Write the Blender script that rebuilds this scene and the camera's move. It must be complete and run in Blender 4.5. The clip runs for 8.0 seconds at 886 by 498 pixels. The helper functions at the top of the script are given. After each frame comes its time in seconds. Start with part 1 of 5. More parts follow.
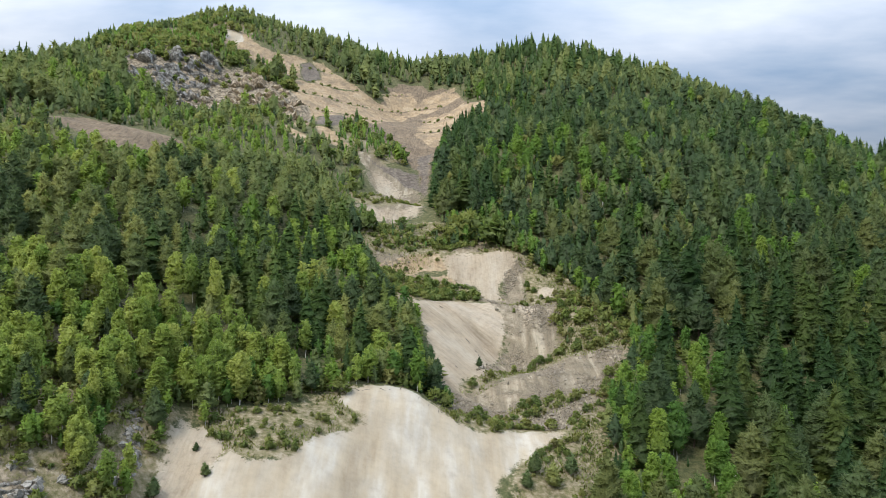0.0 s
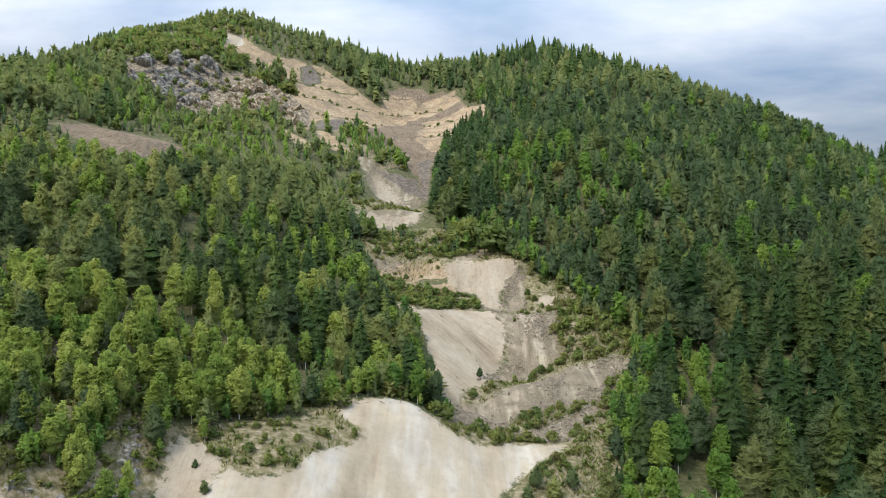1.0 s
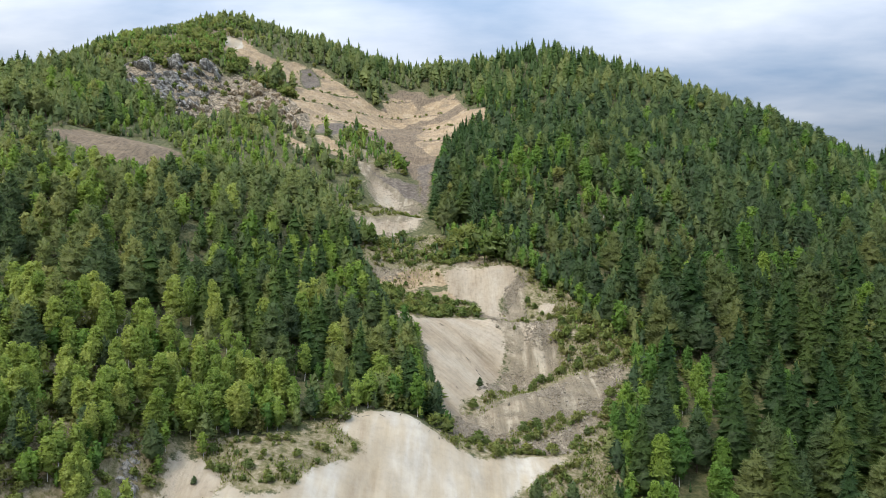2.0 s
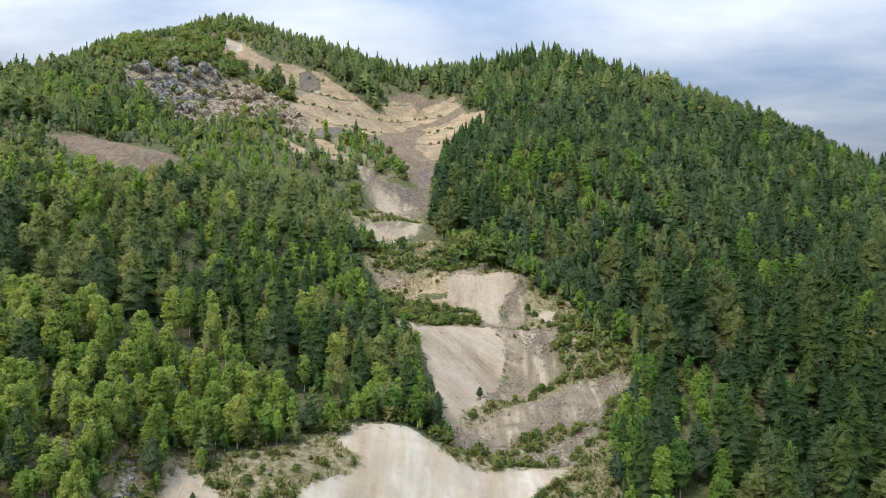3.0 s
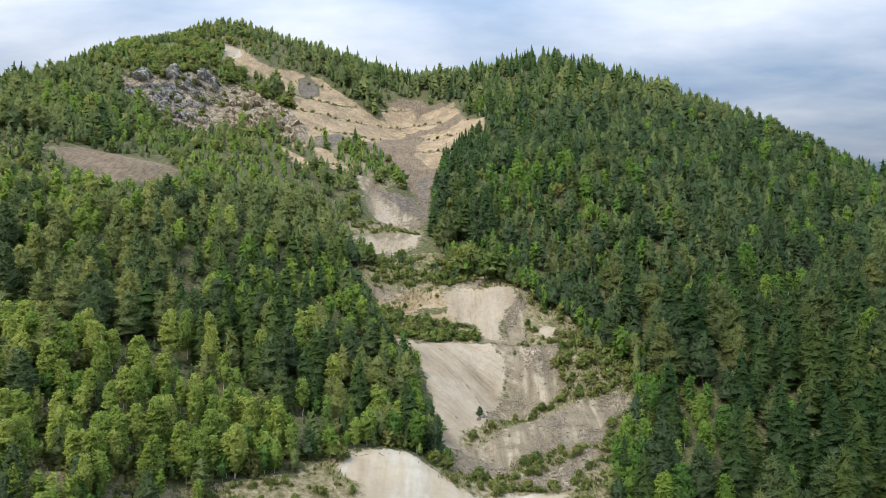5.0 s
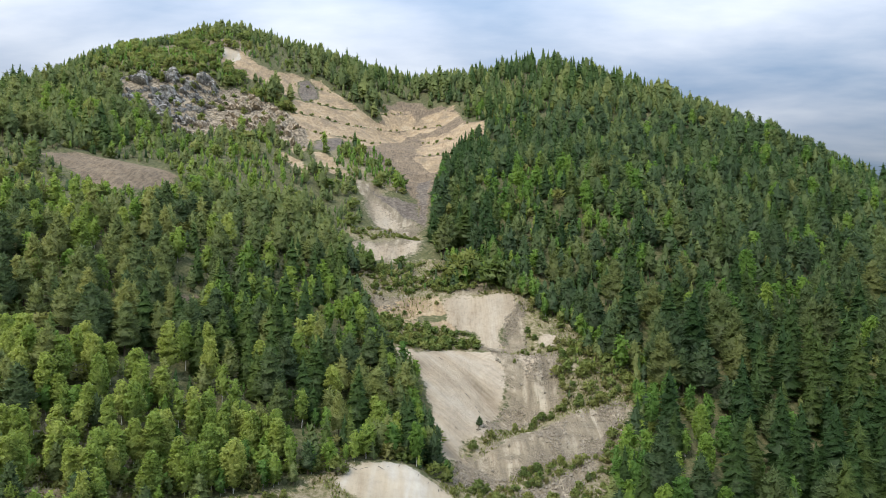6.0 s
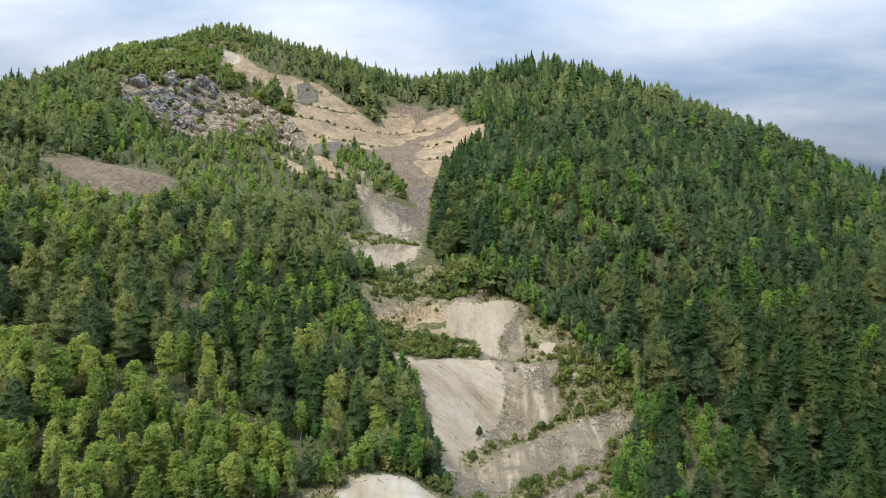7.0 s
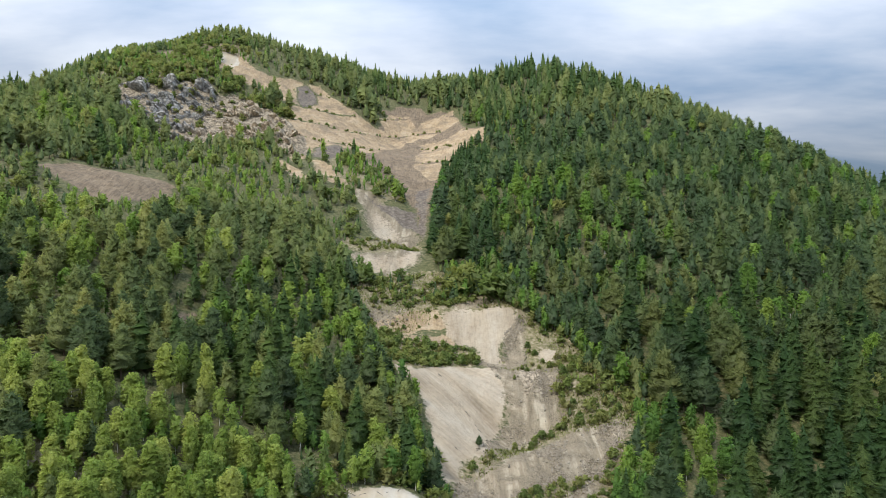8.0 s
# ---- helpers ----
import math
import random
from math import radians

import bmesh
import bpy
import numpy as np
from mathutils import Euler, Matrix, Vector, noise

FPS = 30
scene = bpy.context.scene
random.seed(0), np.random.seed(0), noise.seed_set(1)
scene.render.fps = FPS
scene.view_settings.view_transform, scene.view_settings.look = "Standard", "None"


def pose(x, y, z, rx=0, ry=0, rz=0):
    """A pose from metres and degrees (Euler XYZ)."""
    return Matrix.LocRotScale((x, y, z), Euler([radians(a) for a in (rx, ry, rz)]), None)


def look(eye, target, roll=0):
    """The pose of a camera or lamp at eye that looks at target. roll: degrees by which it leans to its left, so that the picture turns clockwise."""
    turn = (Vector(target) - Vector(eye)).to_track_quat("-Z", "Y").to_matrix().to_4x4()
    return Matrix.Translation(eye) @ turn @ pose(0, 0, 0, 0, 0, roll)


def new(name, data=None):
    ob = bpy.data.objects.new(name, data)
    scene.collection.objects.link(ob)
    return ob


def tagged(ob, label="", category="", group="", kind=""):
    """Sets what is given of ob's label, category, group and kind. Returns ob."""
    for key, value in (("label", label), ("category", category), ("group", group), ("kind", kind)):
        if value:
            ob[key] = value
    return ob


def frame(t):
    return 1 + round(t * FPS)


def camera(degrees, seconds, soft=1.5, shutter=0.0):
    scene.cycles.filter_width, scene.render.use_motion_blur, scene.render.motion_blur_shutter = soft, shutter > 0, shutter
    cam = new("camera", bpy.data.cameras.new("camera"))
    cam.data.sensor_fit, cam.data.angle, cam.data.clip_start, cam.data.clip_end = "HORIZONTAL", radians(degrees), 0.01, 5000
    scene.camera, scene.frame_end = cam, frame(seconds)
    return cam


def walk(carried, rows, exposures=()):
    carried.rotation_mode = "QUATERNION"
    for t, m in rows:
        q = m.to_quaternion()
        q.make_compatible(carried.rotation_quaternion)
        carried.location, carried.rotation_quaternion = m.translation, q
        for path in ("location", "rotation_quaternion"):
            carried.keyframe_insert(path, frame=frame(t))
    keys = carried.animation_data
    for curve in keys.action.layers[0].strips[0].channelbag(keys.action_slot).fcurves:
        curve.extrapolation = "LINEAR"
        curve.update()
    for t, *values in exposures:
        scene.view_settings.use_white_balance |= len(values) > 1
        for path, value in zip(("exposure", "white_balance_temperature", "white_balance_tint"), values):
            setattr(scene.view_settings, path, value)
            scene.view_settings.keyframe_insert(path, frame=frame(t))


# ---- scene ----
cam = camera(62.2, 8.0, soft=0.8)
METRES, EYE, TILT, LEAN, TURN = 20.0, 70.0, 0.0, 0.0, 0.0
ROWS = [
    (0.0, 0.0, 0.0, 0.0, 0.0, 0.0, 0.0),
    (0.5, -0.001, 0.0163, 0.0598, 0.01, 0.0, -0.01),
    (1.0, -0.003, 0.0319, 0.1208, 0.01, -0.01, -0.01),
    (1.5, -0.0049, 0.048, 0.1827, -0.0, -0.03, -0.02),
    (3.0, -0.0093, 0.0981, 0.367, -0.04, -0.13, -0.02),
    (3.5, -0.0106, 0.114, 0.4272, -0.05, -0.15, -0.02),
    (4.0, -0.0125, 0.1309, 0.4873, -0.06, -0.18, -0.03),
    (4.5, -0.0141, 0.1477, 0.5485, -0.08, -0.21, -0.03),
    (6.0, -0.0194, 0.2007, 0.7289, -0.14, -0.27, -0.1),
    (6.5, -0.0212, 0.2189, 0.7861, -0.16, -0.3, -0.12),
    (7.0, -0.0235, 0.2365, 0.8442, -0.18, -0.32, -0.15),
    (7.5, -0.0259, 0.2558, 0.9028, -0.21, -0.35, -0.15),
    (8.0, -0.0273, 0.2743, 0.961, -0.22, -0.38, -0.16),
]
walk(cam, [(t, pose(0, 0, EYE, TILT, LEAN, TURN) @ pose(METRES * x, METRES * y, METRES * z, 90 + pitch, roll, yaw)) for t, x, y, z, yaw, pitch, roll in ROWS])

# ---- sky, sun ----
world = bpy.data.worlds.new("overcast_sky")
scene.world = world
world.use_nodes = True
SUN_ELEVATION, SUN_AZIMUTH = 52.0, 215.0


def build_sky():
    nt = world.node_tree
    nt.nodes.clear()
    add, link = nt.nodes.new, nt.links.new
    sky = add("ShaderNodeTexSky")
    sky.sky_type, sky.sun_disc = "NISHITA", False
    sky.sun_elevation, sky.sun_rotation = radians(SUN_ELEVATION), radians(SUN_AZIMUTH)
    sky.altitude, sky.air_density, sky.dust_density = 500, 1.0, 2.0
    clear = add("ShaderNodeBackground")
    clear.inputs["Strength"].default_value = 0.1
    link(sky.outputs[0], clear.inputs["Color"])
    co = add("ShaderNodeTexCoord")
    # clouds lie in a flat layer: divide the way by its height, so that they close up towards the horizon
    sep = add("ShaderNodeSeparateXYZ")
    link(co.outputs["Generated"], sep.inputs[0])
    up = add("ShaderNodeMath")
    up.operation = "MAXIMUM"
    link(sep.outputs["Z"], up.inputs[0])
    up.inputs[1].default_value = 0.0
    lift = add("ShaderNodeMath")
    lift.operation = "ADD"
    link(up.outputs[0], lift.inputs[0])
    lift.inputs[1].default_value = 0.16
    flat = add("ShaderNodeVectorMath")
    flat.operation = "DIVIDE"
    link(co.outputs["Generated"], flat.inputs[0])
    three = add("ShaderNodeCombineXYZ")
    for k in range(3):
        link(lift.outputs[0], three.inputs[k])
    link(three.outputs[0], flat.inputs[1])
    moved = add("ShaderNodeMapping")
    moved.inputs["Location"].default_value = (0.35, 1.9, 0.0)
    moved.inputs["Scale"].default_value = (0.55, 1.0, 0.0)
    link(flat.outputs[0], moved.inputs[0])
    big = add("ShaderNodeTexNoise")
    big.inputs["Scale"].default_value, big.inputs["Detail"].default_value, big.inputs["Roughness"].default_value = 1.1, 5.0, 0.5
    big.inputs["Distortion"].default_value = 0.3
    link(moved.outputs[0], big.inputs["Vector"])
    streaks = add("ShaderNodeTexNoise")
    streaks.inputs["Scale"].default_value, streaks.inputs["Detail"].default_value, streaks.inputs["Roughness"].default_value = 3.6, 6.0, 0.6
    link(moved.outputs[0], streaks.inputs["Vector"])
    # the cover thickens eastwards
    cover = add("ShaderNodeMath")
    cover.operation = "MULTIPLY_ADD"
    link(sep.outputs["X"], cover.inputs[0])
    cover.inputs[1].default_value = -0.075
    link(big.outputs["Fac"], cover.inputs[2])
    both = add("ShaderNodeMath")
    both.operation = "MULTIPLY_ADD"
    link(streaks.outputs["Fac"], both.inputs[0])
    both.inputs[1].default_value = 0.22
    link(cover.outputs[0], both.inputs[2])
    level = add("ShaderNodeMath")
    level.operation = "SUBTRACT"
    link(both.outputs[0], level.inputs[0])
    level.inputs[1].default_value = 0.095
    ramp = add("ShaderNodeValToRGB")
    e = ramp.color_ramp.elements
    e[0].position, e[0].color = 0.36, (0.32, 0.445, 0.635, 1)
    e[1].position, e[1].color = 0.64, (0.86, 0.912, 1.0, 1)
    mid = e.new(0.5)
    mid.color = (0.58, 0.665, 0.81, 1)
    link(level.outputs[0], ramp.inputs["Fac"])
    cloud = add("ShaderNodeBackground")
    # an overcast sky is about three times as bright overhead as at the horizon
    over = add("ShaderNodeMath")
    over.operation = "MULTIPLY_ADD"
    link(up.outputs[0], over.inputs[0])
    over.inputs[1].default_value, over.inputs[2].default_value = 1.9, 0.08
    link(over.outputs[0], cloud.inputs["Strength"])
    link(ramp.outputs[0], cloud.inputs["Color"])
    mix = add("ShaderNodeMixShader")
    mix.inputs["Fac"].default_value = 0.93
    link(clear.outputs[0], mix.inputs[1])
    link(cloud.outputs[0], mix.inputs[2])
    out = add("ShaderNodeOutputWorld")
    link(mix.outputs[0], out.inputs["Surface"])


build_sky()
sun_data = bpy.data.lights.new("sun", "SUN")
sun_data.energy, sun_data.angle, sun_data.color = 1.5, radians(14), (1.0, 0.95, 0.86)
sun_ob = new("sun", sun_data)
SUN_WAY = Vector((math.sin(radians(SUN_AZIMUTH)) * math.cos(radians(SUN_ELEVATION)), math.cos(radians(SUN_AZIMUTH)) * math.cos(radians(SUN_ELEVATION)), math.sin(radians(SUN_ELEVATION))))
sun_ob.matrix_world = look(SUN_WAY * 300, (0, 0, 0))
scene.view_settings.exposure = 1.0


# ---- materials ----
def material(name):
    m = bpy.data.materials.new(name)
    m.use_nodes = True
    nt = m.node_tree
    nt.nodes.clear()
    return m, nt.nodes.new, nt.links.new


def noise_node(add, link, where, scale, detail=4.0, rough=0.55, stretch=None):
    if stretch:
        s = add("ShaderNodeMapping")
        s.inputs["Scale"].default_value = stretch
        link(where, s.inputs[0])
        where = s.outputs[0]
    n = add("ShaderNodeTexNoise")
    n.inputs["Scale"].default_value, n.inputs["Detail"].default_value, n.inputs["Roughness"].default_value = scale, detail, rough
    link(where, n.inputs["Vector"])
    return n.outputs["Fac"]


def ramp_node(add, link, value, stops):
    r = add("ShaderNodeValToRGB")
    e = r.color_ramp.elements
    while len(e) < len(stops):
        e.new(0.5)
    for el, (p, c) in zip(e, stops):
        el.position, el.color = p, (*c, 1)
    link(value, r.inputs["Fac"])
    return r.outputs["Color"]


def math_node(add, link, op, a, b=None):
    n = add("ShaderNodeMath")
    n.operation = op
    for k, v in enumerate((a, b)):
        if v is None:
            continue
        if isinstance(v, (int, float)):
            n.inputs[k].default_value = v
        else:
            link(v, n.inputs[k])
    return n.outputs[0]


def mix_node(add, link, fac, a, b, blend="MIX"):
    n = add("ShaderNodeMix")
    n.data_type, n.blend_type = "RGBA", blend
    for socket, v in ((n.inputs[0], fac), (n.inputs[6], a), (n.inputs[7], b)):
        if isinstance(v, (int, float)):
            socket.default_value = v
        elif isinstance(v, tuple):
            socket.default_value = (*v, 1)
        else:
            link(v, socket)
    return n.outputs[2]


def finish(add, link, colour, rough=0.9, bump=None, strength=0.5, distance=0.2):
    b = add("ShaderNodeBsdfPrincipled")
    link(colour, b.inputs["Base Color"])
    b.inputs["Roughness"].default_value = rough
    b.inputs["Specular IOR Level"].default_value = 0.25
    if bump is not None:
        k = add("ShaderNodeBump")
        k.inputs["Strength"].default_value, k.inputs["Distance"].default_value = strength, distance
        link(bump, k.inputs["Height"])
        link(k.outputs[0], b.inputs["Normal"])
    o = add("ShaderNodeOutputMaterial")
    link(b.outputs[0], o.inputs["Surface"])


def ground_material():
    m, add, link = material("hill_ground")
    co = add("ShaderNodeTexCoord").outputs["Object"]
    fine = noise_node(add, link, co, 0.9, 6, 0.65)
    grain = noise_node(add, link, co, 3.5, 4, 0.7)
    broad = noise_node(add, link, co, 0.12, 5, 0.6)
    flow = add("ShaderNodeAttribute")
    flow.attribute_name = "fall"
    fall = flow.outputs["Vector"]
    streak = noise_node(add, link, fall, 0.5, 5, 0.6, (1.0, 0.10, 0.10))
    streak_fine = noise_node(add, link, fall, 1.6, 5, 0.65, (1.0, 0.12, 0.12))
    soil, land = add("ShaderNodeVertexColor"), add("ShaderNodeVertexColor")
    soil.layer_name, land.layer_name = "soil", "land"
    s, l = add("ShaderNodeSeparateColor"), add("ShaderNodeSeparateColor")
    link(soil.outputs["Color"], s.inputs[0])
    link(land.outputs["Color"], l.inputs[0])

    def edge(mask, amount=0.9):
        """A ragged border: the mask shifted by noise, then cut."""
        a = math_node(add, link, "SUBTRACT", fine, 0.5)
        a = math_node(add, link, "MULTIPLY", a, amount * 1.6)
        g = math_node(add, link, "SUBTRACT", grain, 0.5)
        g = math_node(add, link, "MULTIPLY", g, amount * 0.8)
        a = math_node(add, link, "ADD", math_node(add, link, "ADD", a, g), mask)
        r = add("ShaderNodeMapRange")
        r.interpolation_type = "SMOOTHSTEP"
        r.inputs["From Min"].default_value, r.inputs["From Max"].default_value = 0.38, 0.62
        link(a, r.inputs["Value"])
        return r.outputs[0]

    litter = ramp_node(add, link, fine, [(0.3, (0.038, 0.047, 0.018)), (0.45, (0.078, 0.085, 0.033)), (0.58, (0.125, 0.118, 0.055)), (0.72, (0.19, 0.155, 0.095))])
    grass = ramp_node(add, link, fine, [(0.3, (0.08, 0.082, 0.03)), (0.43, (0.145, 0.13, 0.06)), (0.54, (0.23, 0.192, 0.115)), (0.66, (0.32, 0.268, 0.185))])
    spoil = ramp_node(add, link, streak_fine, [(0.3, (0.085, 0.062, 0.042)), (0.48, (0.16, 0.116, 0.078)), (0.58, (0.205, 0.152, 0.102)), (0.72, (0.30, 0.232, 0.162))])
    pebbles = ramp_node(add, link, grain, [(0.32, (0.055, 0.043, 0.028)), (0.46, (0.15, 0.12, 0.08)), (0.56, (0.225, 0.185, 0.128)), (0.7, (0.36, 0.305, 0.22))])
    slip = ramp_node(add, link, streak, [(0.35, (0.14, 0.112, 0.074)), (0.5, (0.25, 0.205, 0.14)), (0.62, (0.38, 0.325, 0.235))])
    patchy = ramp_node(add, link, noise_node(add, link, co, 0.28, 4, 0.6), [(0.4, (0.0, 0.0, 0.0)), (0.6, (1.0, 1.0, 1.0))])
    rubble = mix_node(add, link, patchy, pebbles, slip)
    ochre = ramp_node(add, link, streak_fine, [(0.25, (0.202, 0.150, 0.093)), (0.42, (0.310, 0.237, 0.150)), (0.58, (0.378, 0.299, 0.196)), (0.75, (0.430, 0.357, 0.245))])
    rust = ramp_node(add, link, broad, [(0.33, (0.172, 0.133, 0.095)), (0.45, (0.275, 0.202, 0.129)), (0.55, (0.331, 0.241, 0.142)), (0.66, (0.378, 0.305, 0.211))])
    ochre = mix_node(add, link, 0.5, ochre, rust)
    wash = noise_node(add, link, fall, 0.16, 4, 0.5, (1.0, 0.22, 0.22))
    cream = ramp_node(add, link, wash, [(0.32, (0.26, 0.20, 0.125)), (0.42, (0.35, 0.285, 0.19)), (0.5, (0.375, 0.325, 0.245)), (0.58, (0.47, 0.445, 0.39)), (0.68, (0.385, 0.32, 0.22))])
    cream2 = ramp_node(add, link, streak, [(0.3, (0.266, 0.215, 0.148)), (0.5, (0.348, 0.289, 0.207)), (0.7, (0.4, 0.359, 0.289))])
    cream = mix_node(add, link, 0.38, cream, cream2)
    cream3 = ramp_node(add, link, streak_fine, [(0.3, (0.281, 0.229, 0.163)), (0.6, (0.4, 0.363, 0.303))])
    cream = mix_node(add, link, 0.18, cream, cream3)
    specks = ramp_node(add, link, grain, [(0.22, (0.6, 0.55, 0.5)), (0.34, (1.0, 1.0, 1.0))])
    cream = mix_node(add, link, 0.7, cream, specks, "MULTIPLY")
    ochre = mix_node(add, link, 0.8, ochre, specks, "MULTIPLY")
    rock = ramp_node(add, link, fine, [(0.3, (0.07, 0.06, 0.044)), (0.44, (0.19, 0.158, 0.114)), (0.56, (0.32, 0.262, 0.185)), (0.72, (0.42, 0.345, 0.245))])
    beige = ramp_node(add, link, wash, [(0.32, (0.216, 0.168, 0.110)), (0.45, (0.331, 0.267, 0.186)), (0.55, (0.386, 0.322, 0.235)), (0.66, (0.419, 0.363, 0.281))])
    beige2 = ramp_node(add, link, streak_fine, [(0.3, (0.193, 0.152, 0.103)), (0.5, (0.350, 0.287, 0.207)), (0.7, (0.437, 0.379, 0.294))])
    beige = mix_node(add, link, 0.35, beige, beige2)
    mottle = ramp_node(add, link, fine, [(0.3, (0.62, 0.58, 0.54)), (0.5, (0.97, 0.96, 0.95)), (0.7, (1.08, 1.06, 1.02))])
    beige = mix_node(add, link, 0.45, beige, mottle, "MULTIPLY")
    beige = mix_node(add, link, 0.8, beige, specks, "MULTIPLY")
    ochre = mix_node(add, link, 0.8, ochre, mottle, "MULTIPLY")
    rock = mix_node(add, link, 0.9, rock, cracks(add, link, co, 0.25), "MULTIPLY")
    spoil = mix_node(add, link, math_node(add, link, "MULTIPLY", grain, 0.7), spoil, pebbles)
    earth = ramp_node(add, link, noise_node(add, link, co, 0.7, 6, 0.75), [(0.34, (0.045, 0.037, 0.031)), (0.45, (0.1, 0.082, 0.068)), (0.54, (0.14, 0.115, 0.095)), (0.66, (0.22, 0.185, 0.152))])
    earth = mix_node(add, link, 0.12, earth, slip)
    earth = mix_node(add, link, 0.6, earth, specks, "MULTIPLY")
    coarse = ramp_node(add, link, noise_node(add, link, co, 0.42, 6, 0.7), [(0.33, (0.5, 0.49, 0.48)), (0.45, (0.88, 0.87, 0.86)), (0.55, (1.05, 1.03, 1.0)), (0.68, (1.25, 1.22, 1.18))])
    cream = mix_node(add, link, 0.22, cream, mottle, "MULTIPLY")
    cream = mix_node(add, link, 0.2, cream, coarse, "MULTIPLY")
    spoil = mix_node(add, link, 0.85, spoil, coarse, "MULTIPLY")
    ochre = mix_node(add, link, 0.55, ochre, coarse, "MULTIPLY")
    c = litter
    for mask, colour, amount in ((l.outputs[2], grass, 1.0), (l.outputs[1], spoil, 0.7), (s.outputs[2], rubble, 0.9), (s.outputs[1], ochre, 0.7), (soil.outputs["Alpha"], beige, 0.6), (s.outputs[0], cream, 0.5), (land.outputs["Alpha"], earth, 0.8), (l.outputs[0], rock, 1.0)):
        c = mix_node(add, link, edge(mask, amount), c, colour)
    stain = ramp_node(add, link, broad, [(0.35, (0.82, 0.82, 0.82)), (0.6, (1.05, 1.03, 1.0))])
    c = mix_node(add, link, 0.7, c, stain, "MULTIPLY")
    calm = math_node(add, link, "SUBTRACT", 1.0, math_node(add, link, "MULTIPLY", s.outputs[0], 0.85))
    height = math_node(add, link, "ADD", math_node(add, link, "MULTIPLY", grain, 0.5), fine)
    height = math_node(add, link, "MULTIPLY", height, calm)
    finish(add, link, c, 0.95, height, 0.9, 0.6)
    return m


def leaf_material(name, stops, per_object):
    """Foliage: matt, lets some light through; hue from tree to tree, brightness from spray to spray."""
    m, add, link = material(name)
    if per_object:
        tint = add("ShaderNodeObjectInfo").outputs["Random"]
    else:
        a = add("ShaderNodeAttribute")
        a.attribute_name = "tint"
        tint = a.outputs["Fac"]
    colour = ramp_node(add, link, tint, stops)
    isle = add("ShaderNodeNewGeometry").outputs["Random Per Island"]
    shade = ramp_node(add, link, isle, [(0.0, (0.86, 0.87, 0.86)), (1.0, (1.14, 1.12, 1.09))])
    colour = mix_node(add, link, 1.0, colour, shade, "MULTIPLY")
    # noise puts paler twigs and the shade of the gaps between them into the colour
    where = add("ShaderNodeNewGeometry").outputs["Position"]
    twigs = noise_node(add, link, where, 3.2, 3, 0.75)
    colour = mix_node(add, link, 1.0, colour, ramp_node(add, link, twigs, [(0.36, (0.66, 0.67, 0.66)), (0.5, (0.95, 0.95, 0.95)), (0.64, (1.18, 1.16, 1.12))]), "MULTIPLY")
    d, t, g = add("ShaderNodeBsdfDiffuse"), add("ShaderNodeBsdfTranslucent"), add("ShaderNodeBsdfGlossy")
    g.inputs["Roughness"].default_value = 0.55
    link(colour, d.inputs["Color"])
    link(colour, t.inputs["Color"])
    m1, m2 = add("ShaderNodeMixShader"), add("ShaderNodeMixShader")
    m1.inputs[0].default_value, m2.inputs[0].default_value = 0.5, 0.015
    link(d.outputs[0], m1.inputs[1])
    link(t.outputs[0], m1.inputs[2])
    link(m1.outputs[0], m2.inputs[1])
    link(g.outputs[0], m2.inputs[2])
    o = add("ShaderNodeOutputMaterial")
    link(m2.outputs[0], o.inputs["Surface"])
    return m


def bark_material(name, stops, scale, stretch):
    m, add, link = material(name)
    co = add("ShaderNodeTexCoord").outputs["Object"]
    n = noise_node(add, link, co, scale, 5, 0.6, stretch)
    finish(add, link, ramp_node(add, link, n, stops), 0.9, n, 0.5, 0.05)
    return m


def cracks(add, link, where, scale):
    """Dark joints between blocks: 1 on the block, low in the crack."""
    v = add("ShaderNodeTexVoronoi")
    v.feature = "DISTANCE_TO_EDGE"
    v.inputs["Scale"].default_value = scale
    w = add("ShaderNodeTexNoise")
    w.inputs["Scale"].default_value, w.inputs["Detail"].default_value = scale * 1.3, 4.0
    link(where, w.inputs["Vector"])
    off = add("ShaderNodeVectorMath")
    off.operation = "MULTIPLY_ADD"
    link(w.outputs["Color"], off.inputs[0])
    off.inputs[1].default_value = (1.1 / scale,) * 3
    link(where, off.inputs[2])
    link(off.outputs[0], v.inputs["Vector"])
    return ramp_node(add, link, v.outputs["Distance"], [(0.0, (0.22, 0.21, 0.2)), (0.05, (0.7, 0.69, 0.68)), (0.14, (1.0, 1.0, 1.0))])


def stone_material(name, stops, joint=0.0):
    m, add, link = material(name)
    co = add("ShaderNodeNewGeometry").outputs["Position"] if joint else add("ShaderNodeTexCoord").outputs["Object"]
    n = noise_node(add, link, co, 0.55, 7, 0.7)
    k = noise_node(add, link, co, 4.0, 5, 0.7)
    both = math_node(add, link, "ADD", math_node(add, link, "MULTIPLY", n, 0.6), math_node(add, link, "MULTIPLY", k, 0.4))
    colour = ramp_node(add, link, both, stops)
    if joint:
        colour = mix_node(add, link, 0.9, colour, cracks(add, link, co, joint), "MULTIPLY")
    finish(add, link, colour, 0.92, both, 0.9, 0.4)
    return m


